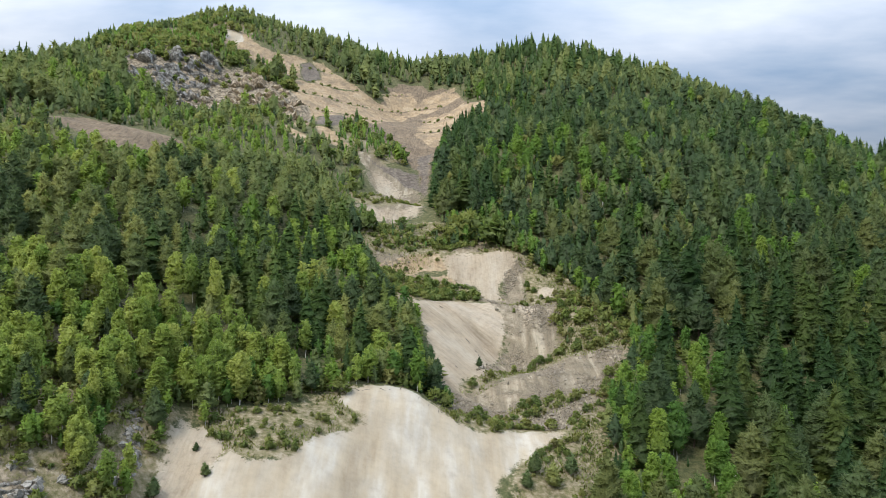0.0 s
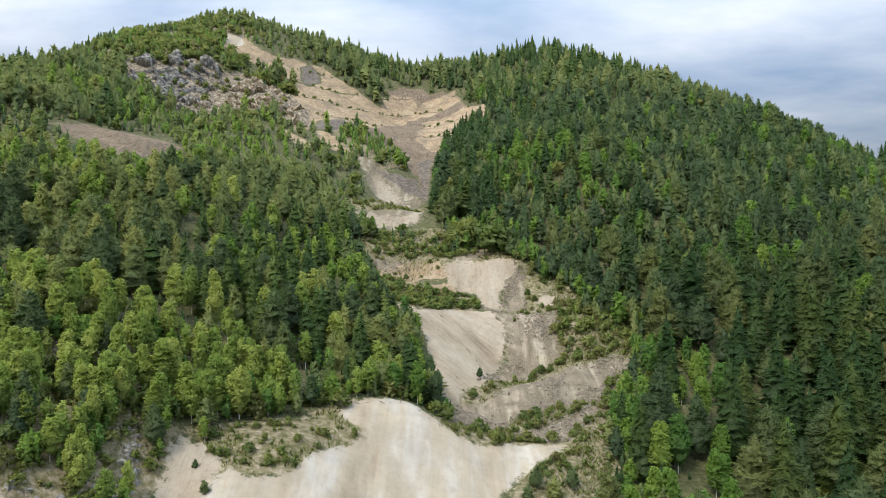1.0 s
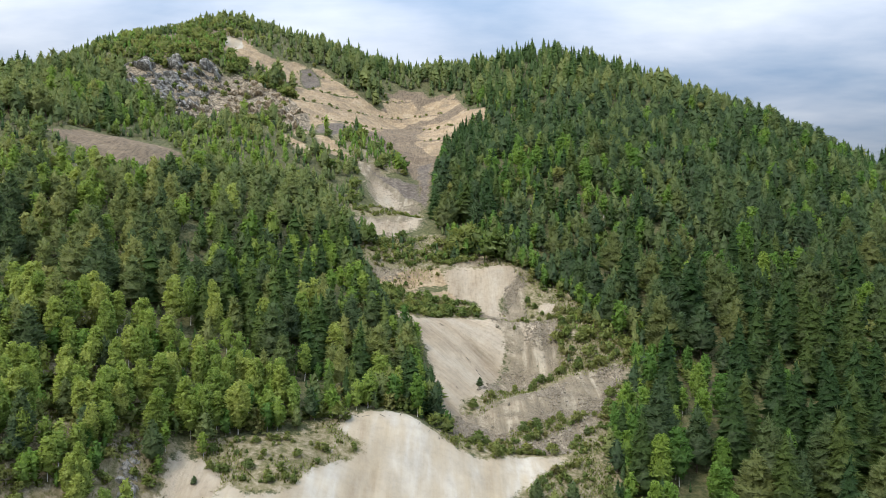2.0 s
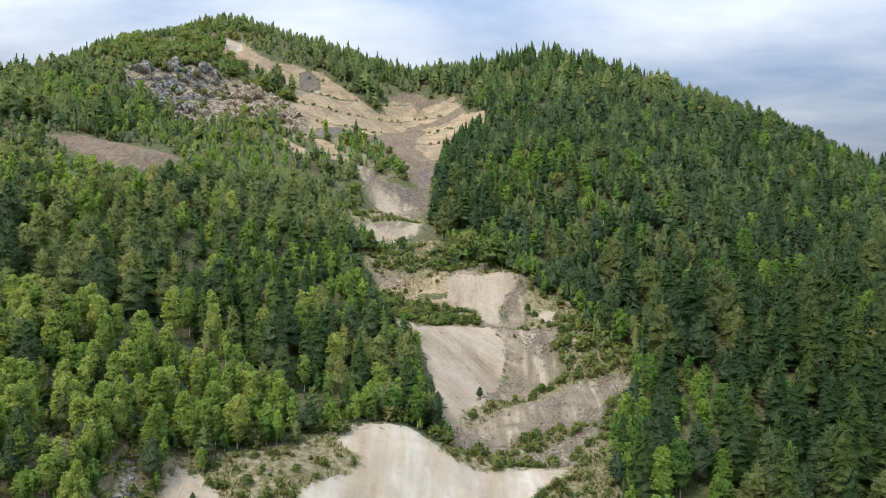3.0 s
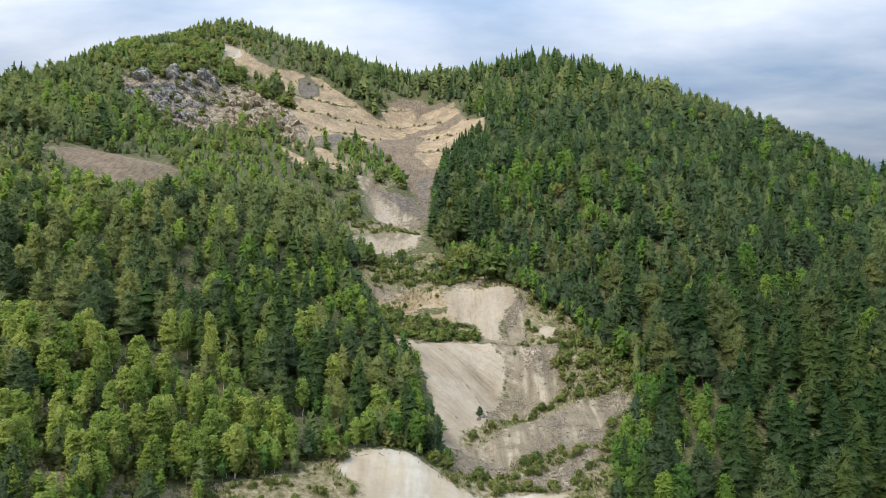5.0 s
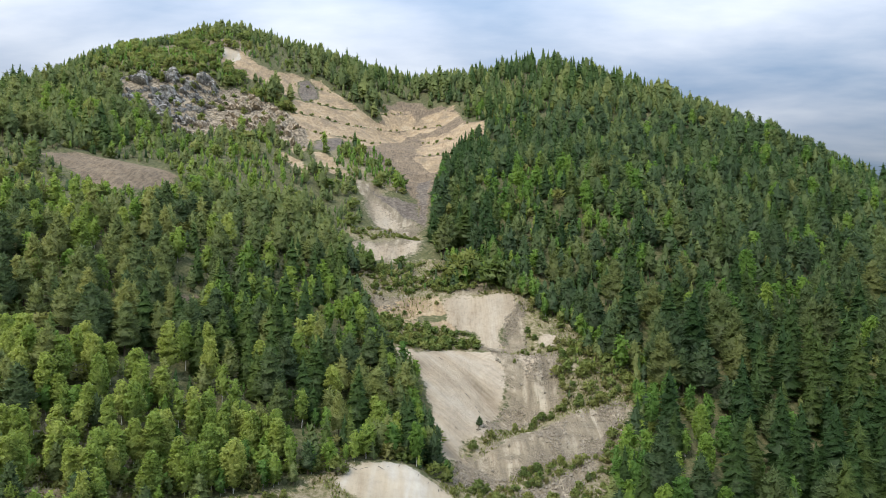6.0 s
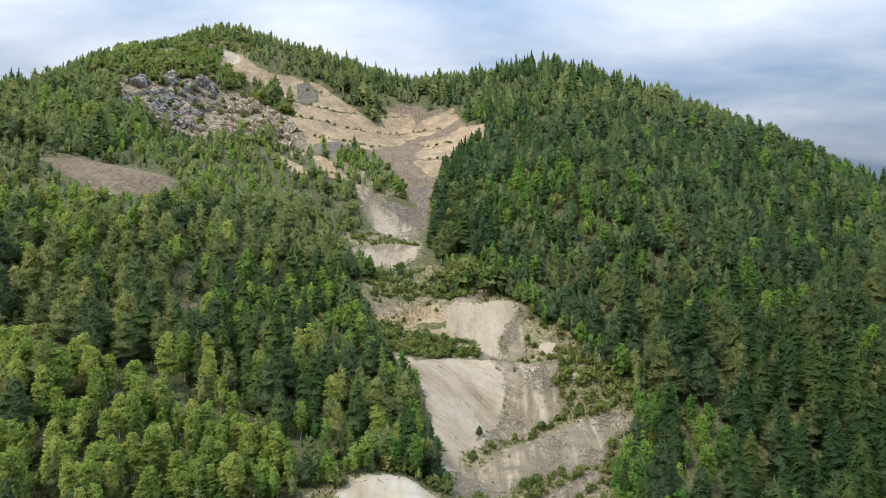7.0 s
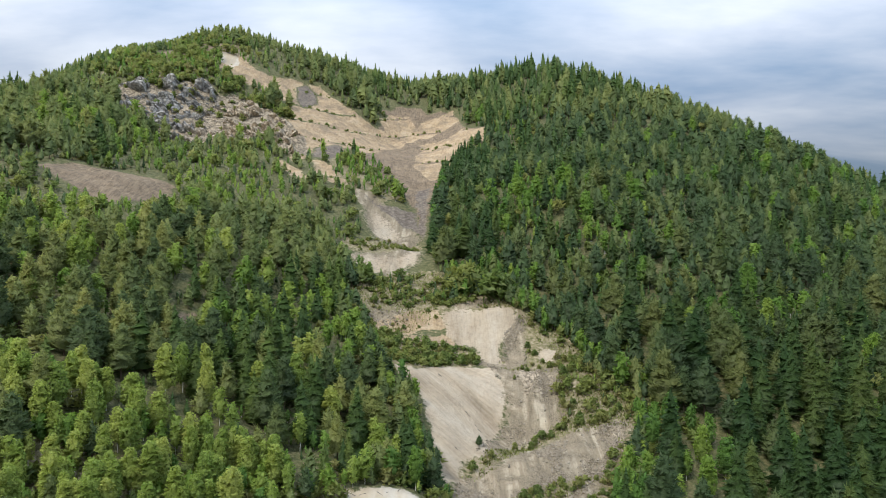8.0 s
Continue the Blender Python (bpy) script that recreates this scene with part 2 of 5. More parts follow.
SPRUCE_HUES = [(0.0, (0.042, 0.088, 0.026)), (0.5, (0.062, 0.114, 0.031)), (0.85, (0.108, 0.166, 0.042)), (1.0, (0.145, 0.2, 0.05))]
PINE_HUES = [(0.0, (0.058, 0.096, 0.04)), (0.35, (0.08, 0.126, 0.048)), (0.8, (0.178, 0.218, 0.07)), (1.0, (0.22, 0.25, 0.08))]
BIRCH_HUES = [(0.0, (0.085, 0.175, 0.034)), (0.35, (0.13, 0.232, 0.038)), (0.75, (0.19, 0.285, 0.046)), (1.0, (0.24, 0.315, 0.058))]
BUSH_HUES = [(0.0, (0.13, 0.185, 0.046)), (0.5, (0.2, 0.24, 0.06)), (0.85, (0.24, 0.25, 0.072)), (1.0, (0.24, 0.225, 0.085))]


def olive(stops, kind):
    """The yellower, lighter needles and leaves of the spur."""
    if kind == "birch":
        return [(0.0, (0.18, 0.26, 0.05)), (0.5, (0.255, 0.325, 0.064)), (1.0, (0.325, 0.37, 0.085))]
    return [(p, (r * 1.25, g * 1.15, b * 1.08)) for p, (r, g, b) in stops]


def darker_hues(stops):
    """Darker needles for near trees off the spur: every stop scaled down."""
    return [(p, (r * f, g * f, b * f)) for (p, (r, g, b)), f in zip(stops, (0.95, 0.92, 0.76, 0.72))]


LEAF = {k: (leaf_material(k + "_foliage", h if k in ("bush", "birch") else darker_hues(h), True), leaf_material(k + "_wood_foliage", h, False), leaf_material("spur_" + k + "_foliage", olive(h, k), True))
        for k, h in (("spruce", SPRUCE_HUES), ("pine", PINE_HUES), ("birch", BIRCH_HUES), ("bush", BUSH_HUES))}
BARK = {"spruce": bark_material("spruce_bark", [(0.3, (0.05, 0.04, 0.032)), (0.7, (0.14, 0.11, 0.09))], 3, (1, 1, 0.3)),
        "pine": bark_material("pine_bark", [(0.3, (0.06, 0.045, 0.034)), (0.7, (0.18, 0.12, 0.082))], 3, (1, 1, 0.3)),
        "birch": bark_material("birch_bark", [(0.36, (0.08, 0.07, 0.06)), (0.45, (0.48, 0.46, 0.42)), (0.7, (0.66, 0.63, 0.58))], 2.2, (1, 1, 3.0))}
BARK["bush"] = BARK["spruce"]
GROUND = ground_material()
TAN_STONE = stone_material("tan_cliff_stone", [(0.32, (0.11, 0.084, 0.056)), (0.43, (0.3, 0.235, 0.155)), (0.53, (0.41, 0.32, 0.21)), (0.7, (0.5, 0.41, 0.285))], 0.25)
CLIFF_STONE = stone_material("grey_cliff_stone", [(0.34, (0.05, 0.047, 0.042)), (0.46, (0.15, 0.145, 0.132)), (0.55, (0.23, 0.222, 0.2)), (0.7, (0.36, 0.345, 0.31))], 0.22)
OUTCROP_STONE = stone_material("lichen_grey_stone", [(0.34, (0.075, 0.07, 0.058)), (0.46, (0.20, 0.188, 0.16)), (0.56, (0.31, 0.29, 0.25)), (0.7, (0.43, 0.40, 0.345))], 0.6)
PALE_STONE = stone_material("pale_quarry_stone", [(0.3, (0.12, 0.098, 0.07)), (0.5, (0.22, 0.185, 0.138)), (0.7, (0.34, 0.295, 0.23))])


def face_material(name, grey, tan, tan_from, tan_to, scale):
    """Rock that turns from grey to tan eastwards, block by block, with dark seams and pale breaks."""
    m, add, link = material(name)
    co = add("ShaderNodeTexCoord").outputs["Object"]
    n = noise_node(add, link, co, 0.5 * scale, 7, 0.7)
    k = noise_node(add, link, co, 2.2 * scale, 5, 0.7)
    blk = add("ShaderNodeAttribute")
    blk.attribute_name = "block"
    both = math_node(add, link, "ADD", math_node(add, link, "MULTIPLY", n, 0.5), math_node(add, link, "MULTIPLY", k, 0.25))
    both = math_node(add, link, "ADD", both, math_node(add, link, "MULTIPLY", blk.outputs["Fac"], 0.26))
    sep = add("ShaderNodeSeparateXYZ")
    link(co, sep.inputs[0])
    east = math_node(add, link, "ADD", sep.outputs["X"], math_node(add, link, "MULTIPLY", math_node(add, link, "SUBTRACT", noise_node(add, link, co, 0.07, 4, 0.6), 0.5), 40.0))
    r = add("ShaderNodeMapRange")
    r.inputs["From Min"].default_value, r.inputs["From Max"].default_value = tan_from, tan_to
    link(east, r.inputs["Value"])
    colour = mix_node(add, link, r.outputs[0], ramp_node(add, link, both, grey), ramp_node(add, link, both, tan))
    colour = mix_node(add, link, 0.8, colour, cracks(add, link, co, 0.36 * scale), "MULTIPLY")
    finish(add, link, colour, 0.92, k, 0.8, 0.5 / scale)
    return m


GREY_ROCK = [(0.34, (0.05, 0.047, 0.043)), (0.43, (0.15, 0.142, 0.13)), (0.52, (0.235, 0.223, 0.203)), (0.6, (0.35, 0.335, 0.305)), (0.7, (0.52, 0.5, 0.46))]
TAN_ROCK = [(0.34, (0.15, 0.12, 0.085)), (0.44, (0.31, 0.25, 0.178)), (0.54, (0.42, 0.345, 0.25)), (0.68, (0.54, 0.46, 0.345))]
LICHEN_ROCK = [(0.34, (0.06, 0.055, 0.045)), (0.45, (0.15, 0.14, 0.115)), (0.55, (0.23, 0.215, 0.185)), (0.68, (0.34, 0.315, 0.27))]
CLIFF_FACE = face_material("cliff_rock", GREY_ROCK, TAN_ROCK, -124, -112, 1.0)
OUTCROP_FACE = face_material("outcrop_rock", LICHEN_ROCK, LICHEN_ROCK, 0, 1, 2.4)


# ---- the hill ----
# spot heights of the hill, landform by landform: x, y, z in metres
SPUR_LEFT = [(-61, 103, 49), (-62, 118, 50), (-50, 128, 52), (-69, 129, 60), (-81, 153, 69), (-78, 174, 75), (-97, 174, 85),
             (-72, 206, 84), (-57, 199, 73), (-55, 235, 85), (-40, 217, 71), (-23, 186, 55), (-42, 143, 49), (-31, 143, 45), (-48, 112, 44), (-49, 100, 40)]
SPOIL_LEFT = [(-132, 250, 115), (-115, 261, 113), (-100, 267, 109), (-112, 238, 103), (-92, 246, 100), (-128, 262, 116), (-102, 280, 114)]
BENCH_LOW = [(-14, 140, 43), (-7, 143, 42.5), (-42, 120, 43), (-22, 118, 38.5), (-32, 110, 39), (-28, 124, 41), (-16, 152, 43), (-5, 158, 40),
             (9, 141, 34), (25, 149, 33), (10, 136, 31), (-13, 127, 36), (-8, 116, 29), (8, 124, 25), (-26, 108, 35), (-30, 98, 28), (20, 130, 25), (-42, 108, 36)]
PIT = [(1, 162, 39), (18, 168, 38), (4, 168, 36), (27, 166, 36), (35, 168, 36.5), (9, 182, 41), (17, 192, 39), (27, 190, 41), (44, 187, 44), (0, 176, 43),
       (22, 158, 33.5), (30, 178, 41), (10, 156, 34)]
LIP_TWO = [(32, 207, 53), (15, 209, 54), (-3, 201, 54.5), (-13, 195, 56.5), (22, 199, 47), (18, 220, 56), (6, 214, 56), (-8, 212, 58), (33, 217, 57)]
LIP_THREE = [(22, 235, 68), (3, 236, 68), (-21, 230, 68), (-16, 226, 63), (3, 231, 64.5), (11, 241, 71), (-7, 240, 71), (0, 254, 74)]
GULLY = [(-18, 252, 78), (-26, 262, 84), (-11, 278, 86.5), (-11, 290, 87), (-30, 290, 94), (-11, 315, 98), (-35, 330, 115), (-10, 348, 113), (-4, 383, 131), (-14, 420, 141)]
UPPER_QUARRY = [(-131, 449, 203), (-77, 456, 182), (-86, 395, 156), (-70, 320, 121), (-55, 323, 117), (-50, 452, 171), (-64, 369, 137), (-29, 440, 149),
                (-14, 462, 161), (7, 466, 169), (23, 419, 154), (-40, 385, 136), (-100, 430, 178)]
CLIFF = [(-132, 369, 151), (-121, 392, 160), (-118, 340, 131), (-135, 400, 176), (-165, 385, 171), (-95, 345, 134), (-150, 350, 144)]
RIDGE = [(-162, 275, 128), (-198, 361, 156), (-257, 518, 208), (-256, 470, 187), (-253, 431, 166), (-300, 460, 150), (-320, 530, 165), (-187, 426, 194), (-165, 465, 211), (-147, 507, 231), (-133, 522, 232), (-117, 537, 228), (-101, 562, 229), (-83, 588, 228), (-41, 575, 211), (-20, 575, 206),
         (19, 533, 202), (65, 521, 211), (100, 510, 200), (145, 484, 178), (157, 432, 156), (194, 419, 139), (218, 426, 130)]
SLOPE_RIGHT = [(16, 315, 111), (23, 261, 82), (48, 288, 103), (41, 246, 71), (96, 398, 143), (64, 263, 83), (127, 320, 106), (97, 246, 71), (174, 318, 90), (114, 209, 57),
               (81, 188, 46), (66, 217, 58), (54, 227, 63), (68, 185, 43), (80, 152, 26), (62, 157, 32), (33, 135, 25), (50, 140, 24), (33, 299, 104), (101, 213, 57), (25, 120, 21)]
AROUND = [(0, 0, 0), (-70, 0, 8), (80, 0, 0), (0, 60, 8), (60, 80, 4), (-60, 60, 22), (-140, 120, 62), (-160, 190, 96), (-130, 30, 30), (150, 120, 15), (220, 200, 30), (300, 330, 70),
          (330, 480, 90), (200, 600, 150), (60, 680, 165), (-80, 720, 180), (-220, 640, 170), (-380, 420, 115), (-300, 250, 100), (-400, 60, 30), (350, 60, 0), (0, -200, 0), (-250, -150, 5), (250, -150, 0),
          (500, 500, 40), (-500, 600, 60), (0, 900, 90), (300, 850, 60), (-350, 850, 80), (600, 200, 0), (-600, 200, 10), (0, -600, 0), (900, 900, 0), (-900, 900, 0), (0, 1400, 0), (1000, 0, 0), (-1000, 0, 0)]
SPOTS = np.array(SPUR_LEFT + SPOIL_LEFT + BENCH_LOW + PIT + LIP_TWO + LIP_THREE + GULLY + UPPER_QUARRY + CLIFF + RIDGE + SLOPE_RIGHT + AROUND, float)


def hill_weights(soft=4.0):
    """Weights of a smooth surface (multiquadric) through the spot heights."""
    d = np.hypot(SPOTS[:, None, 0] - SPOTS[None, :, 0], SPOTS[:, None, 1] - SPOTS[None, :, 1])
    a = -np.sqrt(d * d + soft * soft) + np.eye(len(SPOTS)) * 0.6
    p = np.c_[np.ones(len(SPOTS)), SPOTS[:, :2]]
    m = np.block([[a, p], [p.T, np.zeros((3, 3))]])
    return np.linalg.solve(m, np.r_[SPOTS[:, 2], 0, 0, 0])


HILL = hill_weights()


def hill(x, y, soft=4.0):
    x, y = np.asarray(x, float), np.asarray(y, float)
    z = HILL[-3] + HILL[-2] * x + HILL[-1] * y
    for (sx, sy, _), w in zip(SPOTS, HILL):
        z = z - w * np.sqrt((x - sx) ** 2 + (y - sy) ** 2 + soft * soft)
    far = np.hypot(x, y - 300)
    return z * np.clip((1500 - far) / 600, 0, 1)


NOISE_TABLE = np.random.RandomState(7).rand(256, 256)


def lattice(x, y):
    """Smooth noise from -0.5 to 0.5, one cell a metre."""
    x, y = np.asarray(x, float), np.asarray(y, float)
    i, j = np.floor(x).astype(int), np.floor(y).astype(int)
    u, v = x - i, y - j
    u, v = u * u * (3 - 2 * u), v * v * (3 - 2 * v)
    a, b = NOISE_TABLE[i % 256, j % 256], NOISE_TABLE[(i + 1) % 256, j % 256]
    c, d = NOISE_TABLE[i % 256, (j + 1) % 256], NOISE_TABLE[(i + 1) % 256, (j + 1) % 256]
    return (a * (1 - u) + b * u) * (1 - v) + (c * (1 - u) + d * u) * v - 0.5


def fractal(x, y, cell, octaves=4):
    total, gain = 0, 1.0
    for k in range(octaves):
        total = total + gain * lattice(x / cell + 17.3 * k, y / cell - 9.1 * k)
        cell, gain = cell * 0.5, gain * 0.52
    return total


# outlines of the bare ground, seen from above: x, y
CREAM_ZONES = [
    [(-37, 92), (-37, 105), (-33, 112), (-29, 111), (-25, 114), (-23, 116), (-21, 123), (-16, 129), (-14, 133), (-17, 134), (-19, 136), (-17, 140), (-14, 143), (-7, 146), (-3, 144), (2, 142), (9, 142), (11, 144), (13, 134), (10, 131), (9, 112), (8, 92)],
    [(9, 142), (14, 148), (25, 150), (24, 146), (18, 142), (13, 134), (10, 131)],
    [(-135, 455), (-129, 464), (-121, 448), (-122, 436), (-130, 440)],
]
BEIGE_ZONES = [
    [(-14, 199), (-5, 204), (1, 210), (14, 213), (17, 205), (17, 198), (16, 194), (9, 178), (4, 170), (1, 158), (-1, 170), (-3, 171), (-4, 184), (-5, 190)],
    [(-2, 236), (4, 238), (21, 237), (23, 234), (20, 230), (18, 225), (18, 218), (13, 216), (9, 221), (4, 222), (2, 228)],
    [(22, 212), (27, 210), (25, 203), (22, 199), (21, 203)],
    [(-35, 318), (-29, 317), (-22, 311), (-13, 299), (-18, 293), (-26, 288), (-28, 297), (-31, 308)],
    [(-35, 261), (-22, 269), (-9, 279), (-9, 269), (-17, 255), (-26, 252), (-33, 257)],
    [(27, 222), (33, 219), (31, 214), (28, 216)],
    [(-44, 92), (-42.5, 103), (-42.5, 112), (-43, 120), (-40, 119), (-36, 115), (-34, 113), (-35, 110), (-36, 105), (-36, 92)],
]
RUBBLE_ZONES = [
    [(-35, 260), (-9, 280), (-10, 268), (-18, 254), (-26, 254), (-32, 258)],
    [(14, 213), (32, 210), (31, 199), (29, 194), (20, 194), (16, 194), (17, 198), (17, 205)],
    [(18, 217), (20, 229), (23, 235), (25, 230), (24, 216), (21, 213), (13, 213), (9, 216), (12, 217)],
    [(16, 195), (29, 196), (31, 194), (20, 189), (9, 179)],
    [(-22, 226), (-21, 232), (-14, 234), (-11, 233)],
    [(2, 240), (10, 244), (13, 242), (11, 238.5), (4, 238)],
    [(5, 168), (14, 175), (25, 184), (45, 188), (43, 182), (36, 170), (27, 168), (15, 162), (8, 152), (2, 150)],
    [(18, 156), (34, 168), (35, 166), (27, 157), (25, 151), (13, 151)],
    [(-37, 324), (-29, 324), (-18, 318), (-10, 303), (-9, 298), (-24, 289), (-28, 297), (-32, 313)],
]
OCHRE_ZONES = [
    [(-133, 452), (-128, 460), (-117, 451), (-105, 446), (-89, 458), (-76, 464), (-62, 452), (-50, 446), (-39, 445), (-31, 446), (-23, 440), (-25, 427), (-39, 390), (-48, 386), (-55, 384), (-62, 372),
     (-64, 357), (-67, 342), (-71, 348), (-77, 372), (-80, 393), (-84, 408), (-82, 428), (-88, 429), (-94, 424), (-97, 430), (-112, 426), (-118, 425), (-128, 432)],
    [(-37, 457), (-30, 468), (-22, 471), (-13, 452), (-17, 443), (-30, 443)],
    [(-12, 467), (6, 474), (9, 458), (2, 450), (-8, 445), (-13, 448)],
    [(-11, 434), (5, 431), (12, 438), (26, 422), (20, 402), (9, 389), (3, 367), (-4, 362), (-13, 379), (-11, 419)],
    [(-73, 334), (-64, 330), (-59, 324), (-60, 316), (-66, 321)],
    [(-59, 348), (-52, 347), (-43, 332), (-45, 326), (-54, 330)],
    [(-22, 226), (-9, 234), (-2, 236), (3, 227), (3, 221), (-5, 221), (-14, 223)],
]
SPOIL_ZONES = [
    [(-40, 442), (-30, 470), (0, 478), (8, 470), (14, 440), (24, 425), (24, 412), (10, 390), (3, 362), (-5, 350), (-14, 352), (-20, 360), (-34, 366), (-48, 396)],
    [(-61, 108), (-57, 112), (-53, 108), (-57, 104)],
    [(-66, 184), (-61, 188), (-57, 184), (-61, 180)],
    [(-135, 251), (-130, 266), (-119, 267), (-105, 276), (-97, 273), (-96, 258), (-107, 240), (-114, 241), (-126, 246)],
    [(-14, 361), (2, 376), (-1, 357), (-6, 316), (-8, 293), (-11, 322)],
    [(-38, 468), (-25, 483), (-13, 482), (-7, 472), (-14, 468), (-30, 465)],
    [(-38, 382), (-25, 432), (-12, 426), (-15, 382), (-5, 401), (4, 387), (2, 364), (-3, 348), (-12, 327), (-22, 348), (-32, 360)],
    [(-64, 365), (-53, 386), (-47, 380), (-52, 364), (-59, 359)],
    [(-165, 440), (-150, 478), (-128, 478), (-128, 455), (-138, 440)],
]
# darker tipped earth over the ochre
DARK_SPOIL = [
    [(-88, 453), (-84, 461), (-76, 459), (-73, 441), (-80, 427), (-85, 436)],
    [(-37, 325), (-27, 322), (-18, 324), (-10, 322), (-8, 301), (-13, 306), (-22, 316), (-32, 321)],
    [(-13, 350), (-4, 354), (-5, 326), (-6, 309), (-7, 296), (-10, 302), (-11, 324)],
    [(-64, 370), (-53, 387), (-48, 376), (-54, 357), (-61, 353)],
]
ROCK_ZONES = [
    [(-171, 384), (-149, 400), (-130, 409), (-120, 404), (-109, 410), (-88, 404), (-81, 394), (-70, 380), (-64, 362), (-70, 348), (-82, 360), (-98, 352), (-110, 353), (-118, 346), (-134, 346), (-146, 360), (-156, 364)],
    [(-66, 84), (-64, 91), (-59, 94), (-54, 98), (-50, 96), (-46, 95), (-44, 91), (-43, 84)],
    [(-50, 116), (-47, 117), (-45, 110), (-44, 104), (-45, 99), (-48, 100), (-48, 106)],
]
BENCH_ZONES = [
    [(-44, 118), (-16, 140), (-13, 130), (-22, 118), (-23, 114), (-33, 110), (-40, 120)],
    [(0, 144), (9, 172), (44, 182), (33, 154), (26, 148), (8, 142)],
    [(-24, 226), (-14, 225), (3, 222), (19, 217), (51, 198), (46, 188), (29, 188), (32, 207), (11, 214), (-13, 196)],
    [(-31, 242), (-5, 263), (22, 247), (21, 238), (-22, 226)],
    [(-54, 360), (-42, 376), (-32, 368), (-23, 354), (-17, 336), (-26, 322), (-40, 323), (-48, 336)],
    [(-180, 400), (-150, 470), (-118, 470), (-128, 430), (-140, 404)],
    [(13, 140), (30, 150), (34, 140), (24, 128), (14, 126)],
    [(4, 170), (14, 178), (25, 186.5), (44, 190), (46, 194), (30, 192), (18, 187), (8, 177), (2, 170)],
    [(23, 235), (38, 222), (40, 208), (32, 207), (25, 214), (25, 226)],
    [(-36, 268), (-33, 277), (-20, 291), (-9, 293), (-8, 284), (-20, 274), (-33, 265)],
    [(-84, 88), (-78, 124), (-56, 128), (-45, 121), (-42, 112), (-38, 88)],
]


def inside_by(zone, x, y):
    """Distance inside the outline (negative outside), capped at 12 m."""
    x, y = np.asarray(x, float), np.asarray(y, float)
    p = np.array(zone, float)
    near = (x > p[:, 0].min() - 12) & (x < p[:, 0].max() + 12) & (y > p[:, 1].min() - 12) & (y < p[:, 1].max() + 12)
    out = np.full(x.shape, -12.0)
    qx, qy = x[near], y[near]
    best, odd = np.full(qx.shape, 12.0), np.zeros(qx.shape, bool)
    for (ax, ay), (bx, by) in zip(p, np.roll(p, -1, 0)):
        dx, dy = bx - ax, by - ay
        k = np.clip(((qx - ax) * dx + (qy - ay) * dy) / (dx * dx + dy * dy + 1e-9), 0, 1)
        best = np.minimum(best, np.hypot(qx - ax - k * dx, qy - ay - k * dy))
        cross = ((ay > qy) != (by > qy)) & (qx < dx * (qy - ay) / (dy if dy else 1e-9) + ax)
        odd ^= cross
    out[near] = np.where(odd, best, -best)
    return out


def zones(group, x, y):
    return np.max([inside_by(z, x, y) for z in group], 0)


def step(v, width):
    v = np.clip(v / width * 0.5 + 0.5, 0, 1)
    return v * v * (3 - 2 * v)


def ground(x, y):
    """Height of the ground with its rills, hummocks and crags."""
    x, y = np.asarray(x, float), np.asarray(y, float)
    z = hill(x, y)
    cream, rock = step(np.maximum(zones(CREAM_ZONES, x, y), zones(BEIGE_ZONES, x, y)), 3), step(zones(ROCK_ZONES, x, y), 4)
    loose = step(np.maximum(zones(RUBBLE_ZONES, x, y), zones(OCHRE_ZONES, x, y)), 3)
    rill = np.abs(fractal(x, y * 0.16, 3.2, 3))
    bare_high = step(zones(OCHRE_ZONES, x, y), 4)
    tread = (z + 6.0 * fractal(x, y, 50, 2)) / 13.0
    tread = tread - np.floor(tread)
    z = z + bare_high * 6.5 * (np.clip((tread - 0.22) / 0.78, 0, 1) - tread)
    z = z - cream * 0.9 * rill - loose * 1.6 * np.abs(fractal(x, y * 0.3, 5.0, 3))
    crag = np.abs(fractal(x, y, 14.0, 4))
    near = np.clip((200 - y) / 50, 0, 1)
    z = z + rock * (5.0 * crag - 1.2) * (1 - 0.6 * near)
    wood = 1 - np.maximum(np.maximum(cream, rock), loose)
    return z + wood * 1.6 * fractal(x, y, 11.0, 3) + 0.6 * loose * fractal(x, y, 2.2, 2)


def mesh_from(name, verts, faces, mats, index=None, smooth=True, normals=None):
    """A mesh from arrays of points and of triangles or quads."""
    me = bpy.data.meshes.new(name)
    n, k = faces.shape
    me.vertices.add(len(verts))
    me.vertices.foreach_set("co", np.ascontiguousarray(verts, np.float32).ravel())
    me.loops.add(n * k)
    me.loops.foreach_set("vertex_index", np.ascontiguousarray(faces, np.int32).ravel())
    me.polygons.add(n)
    me.polygons.foreach_set("loop_start", np.arange(0, n * k, k, dtype=np.int32))
    for m in mats:
        me.materials.append(m)
    if index is not None:
        me.polygons.foreach_set("material_index", np.ascontiguousarray(index, np.int32))
    me.polygons.foreach_set("use_smooth", np.full(n, smooth))
    me.update()
    if normals is not None:
        me.normals_split_custom_set_from_vertices(np.ascontiguousarray(normals, np.float32))
    return me


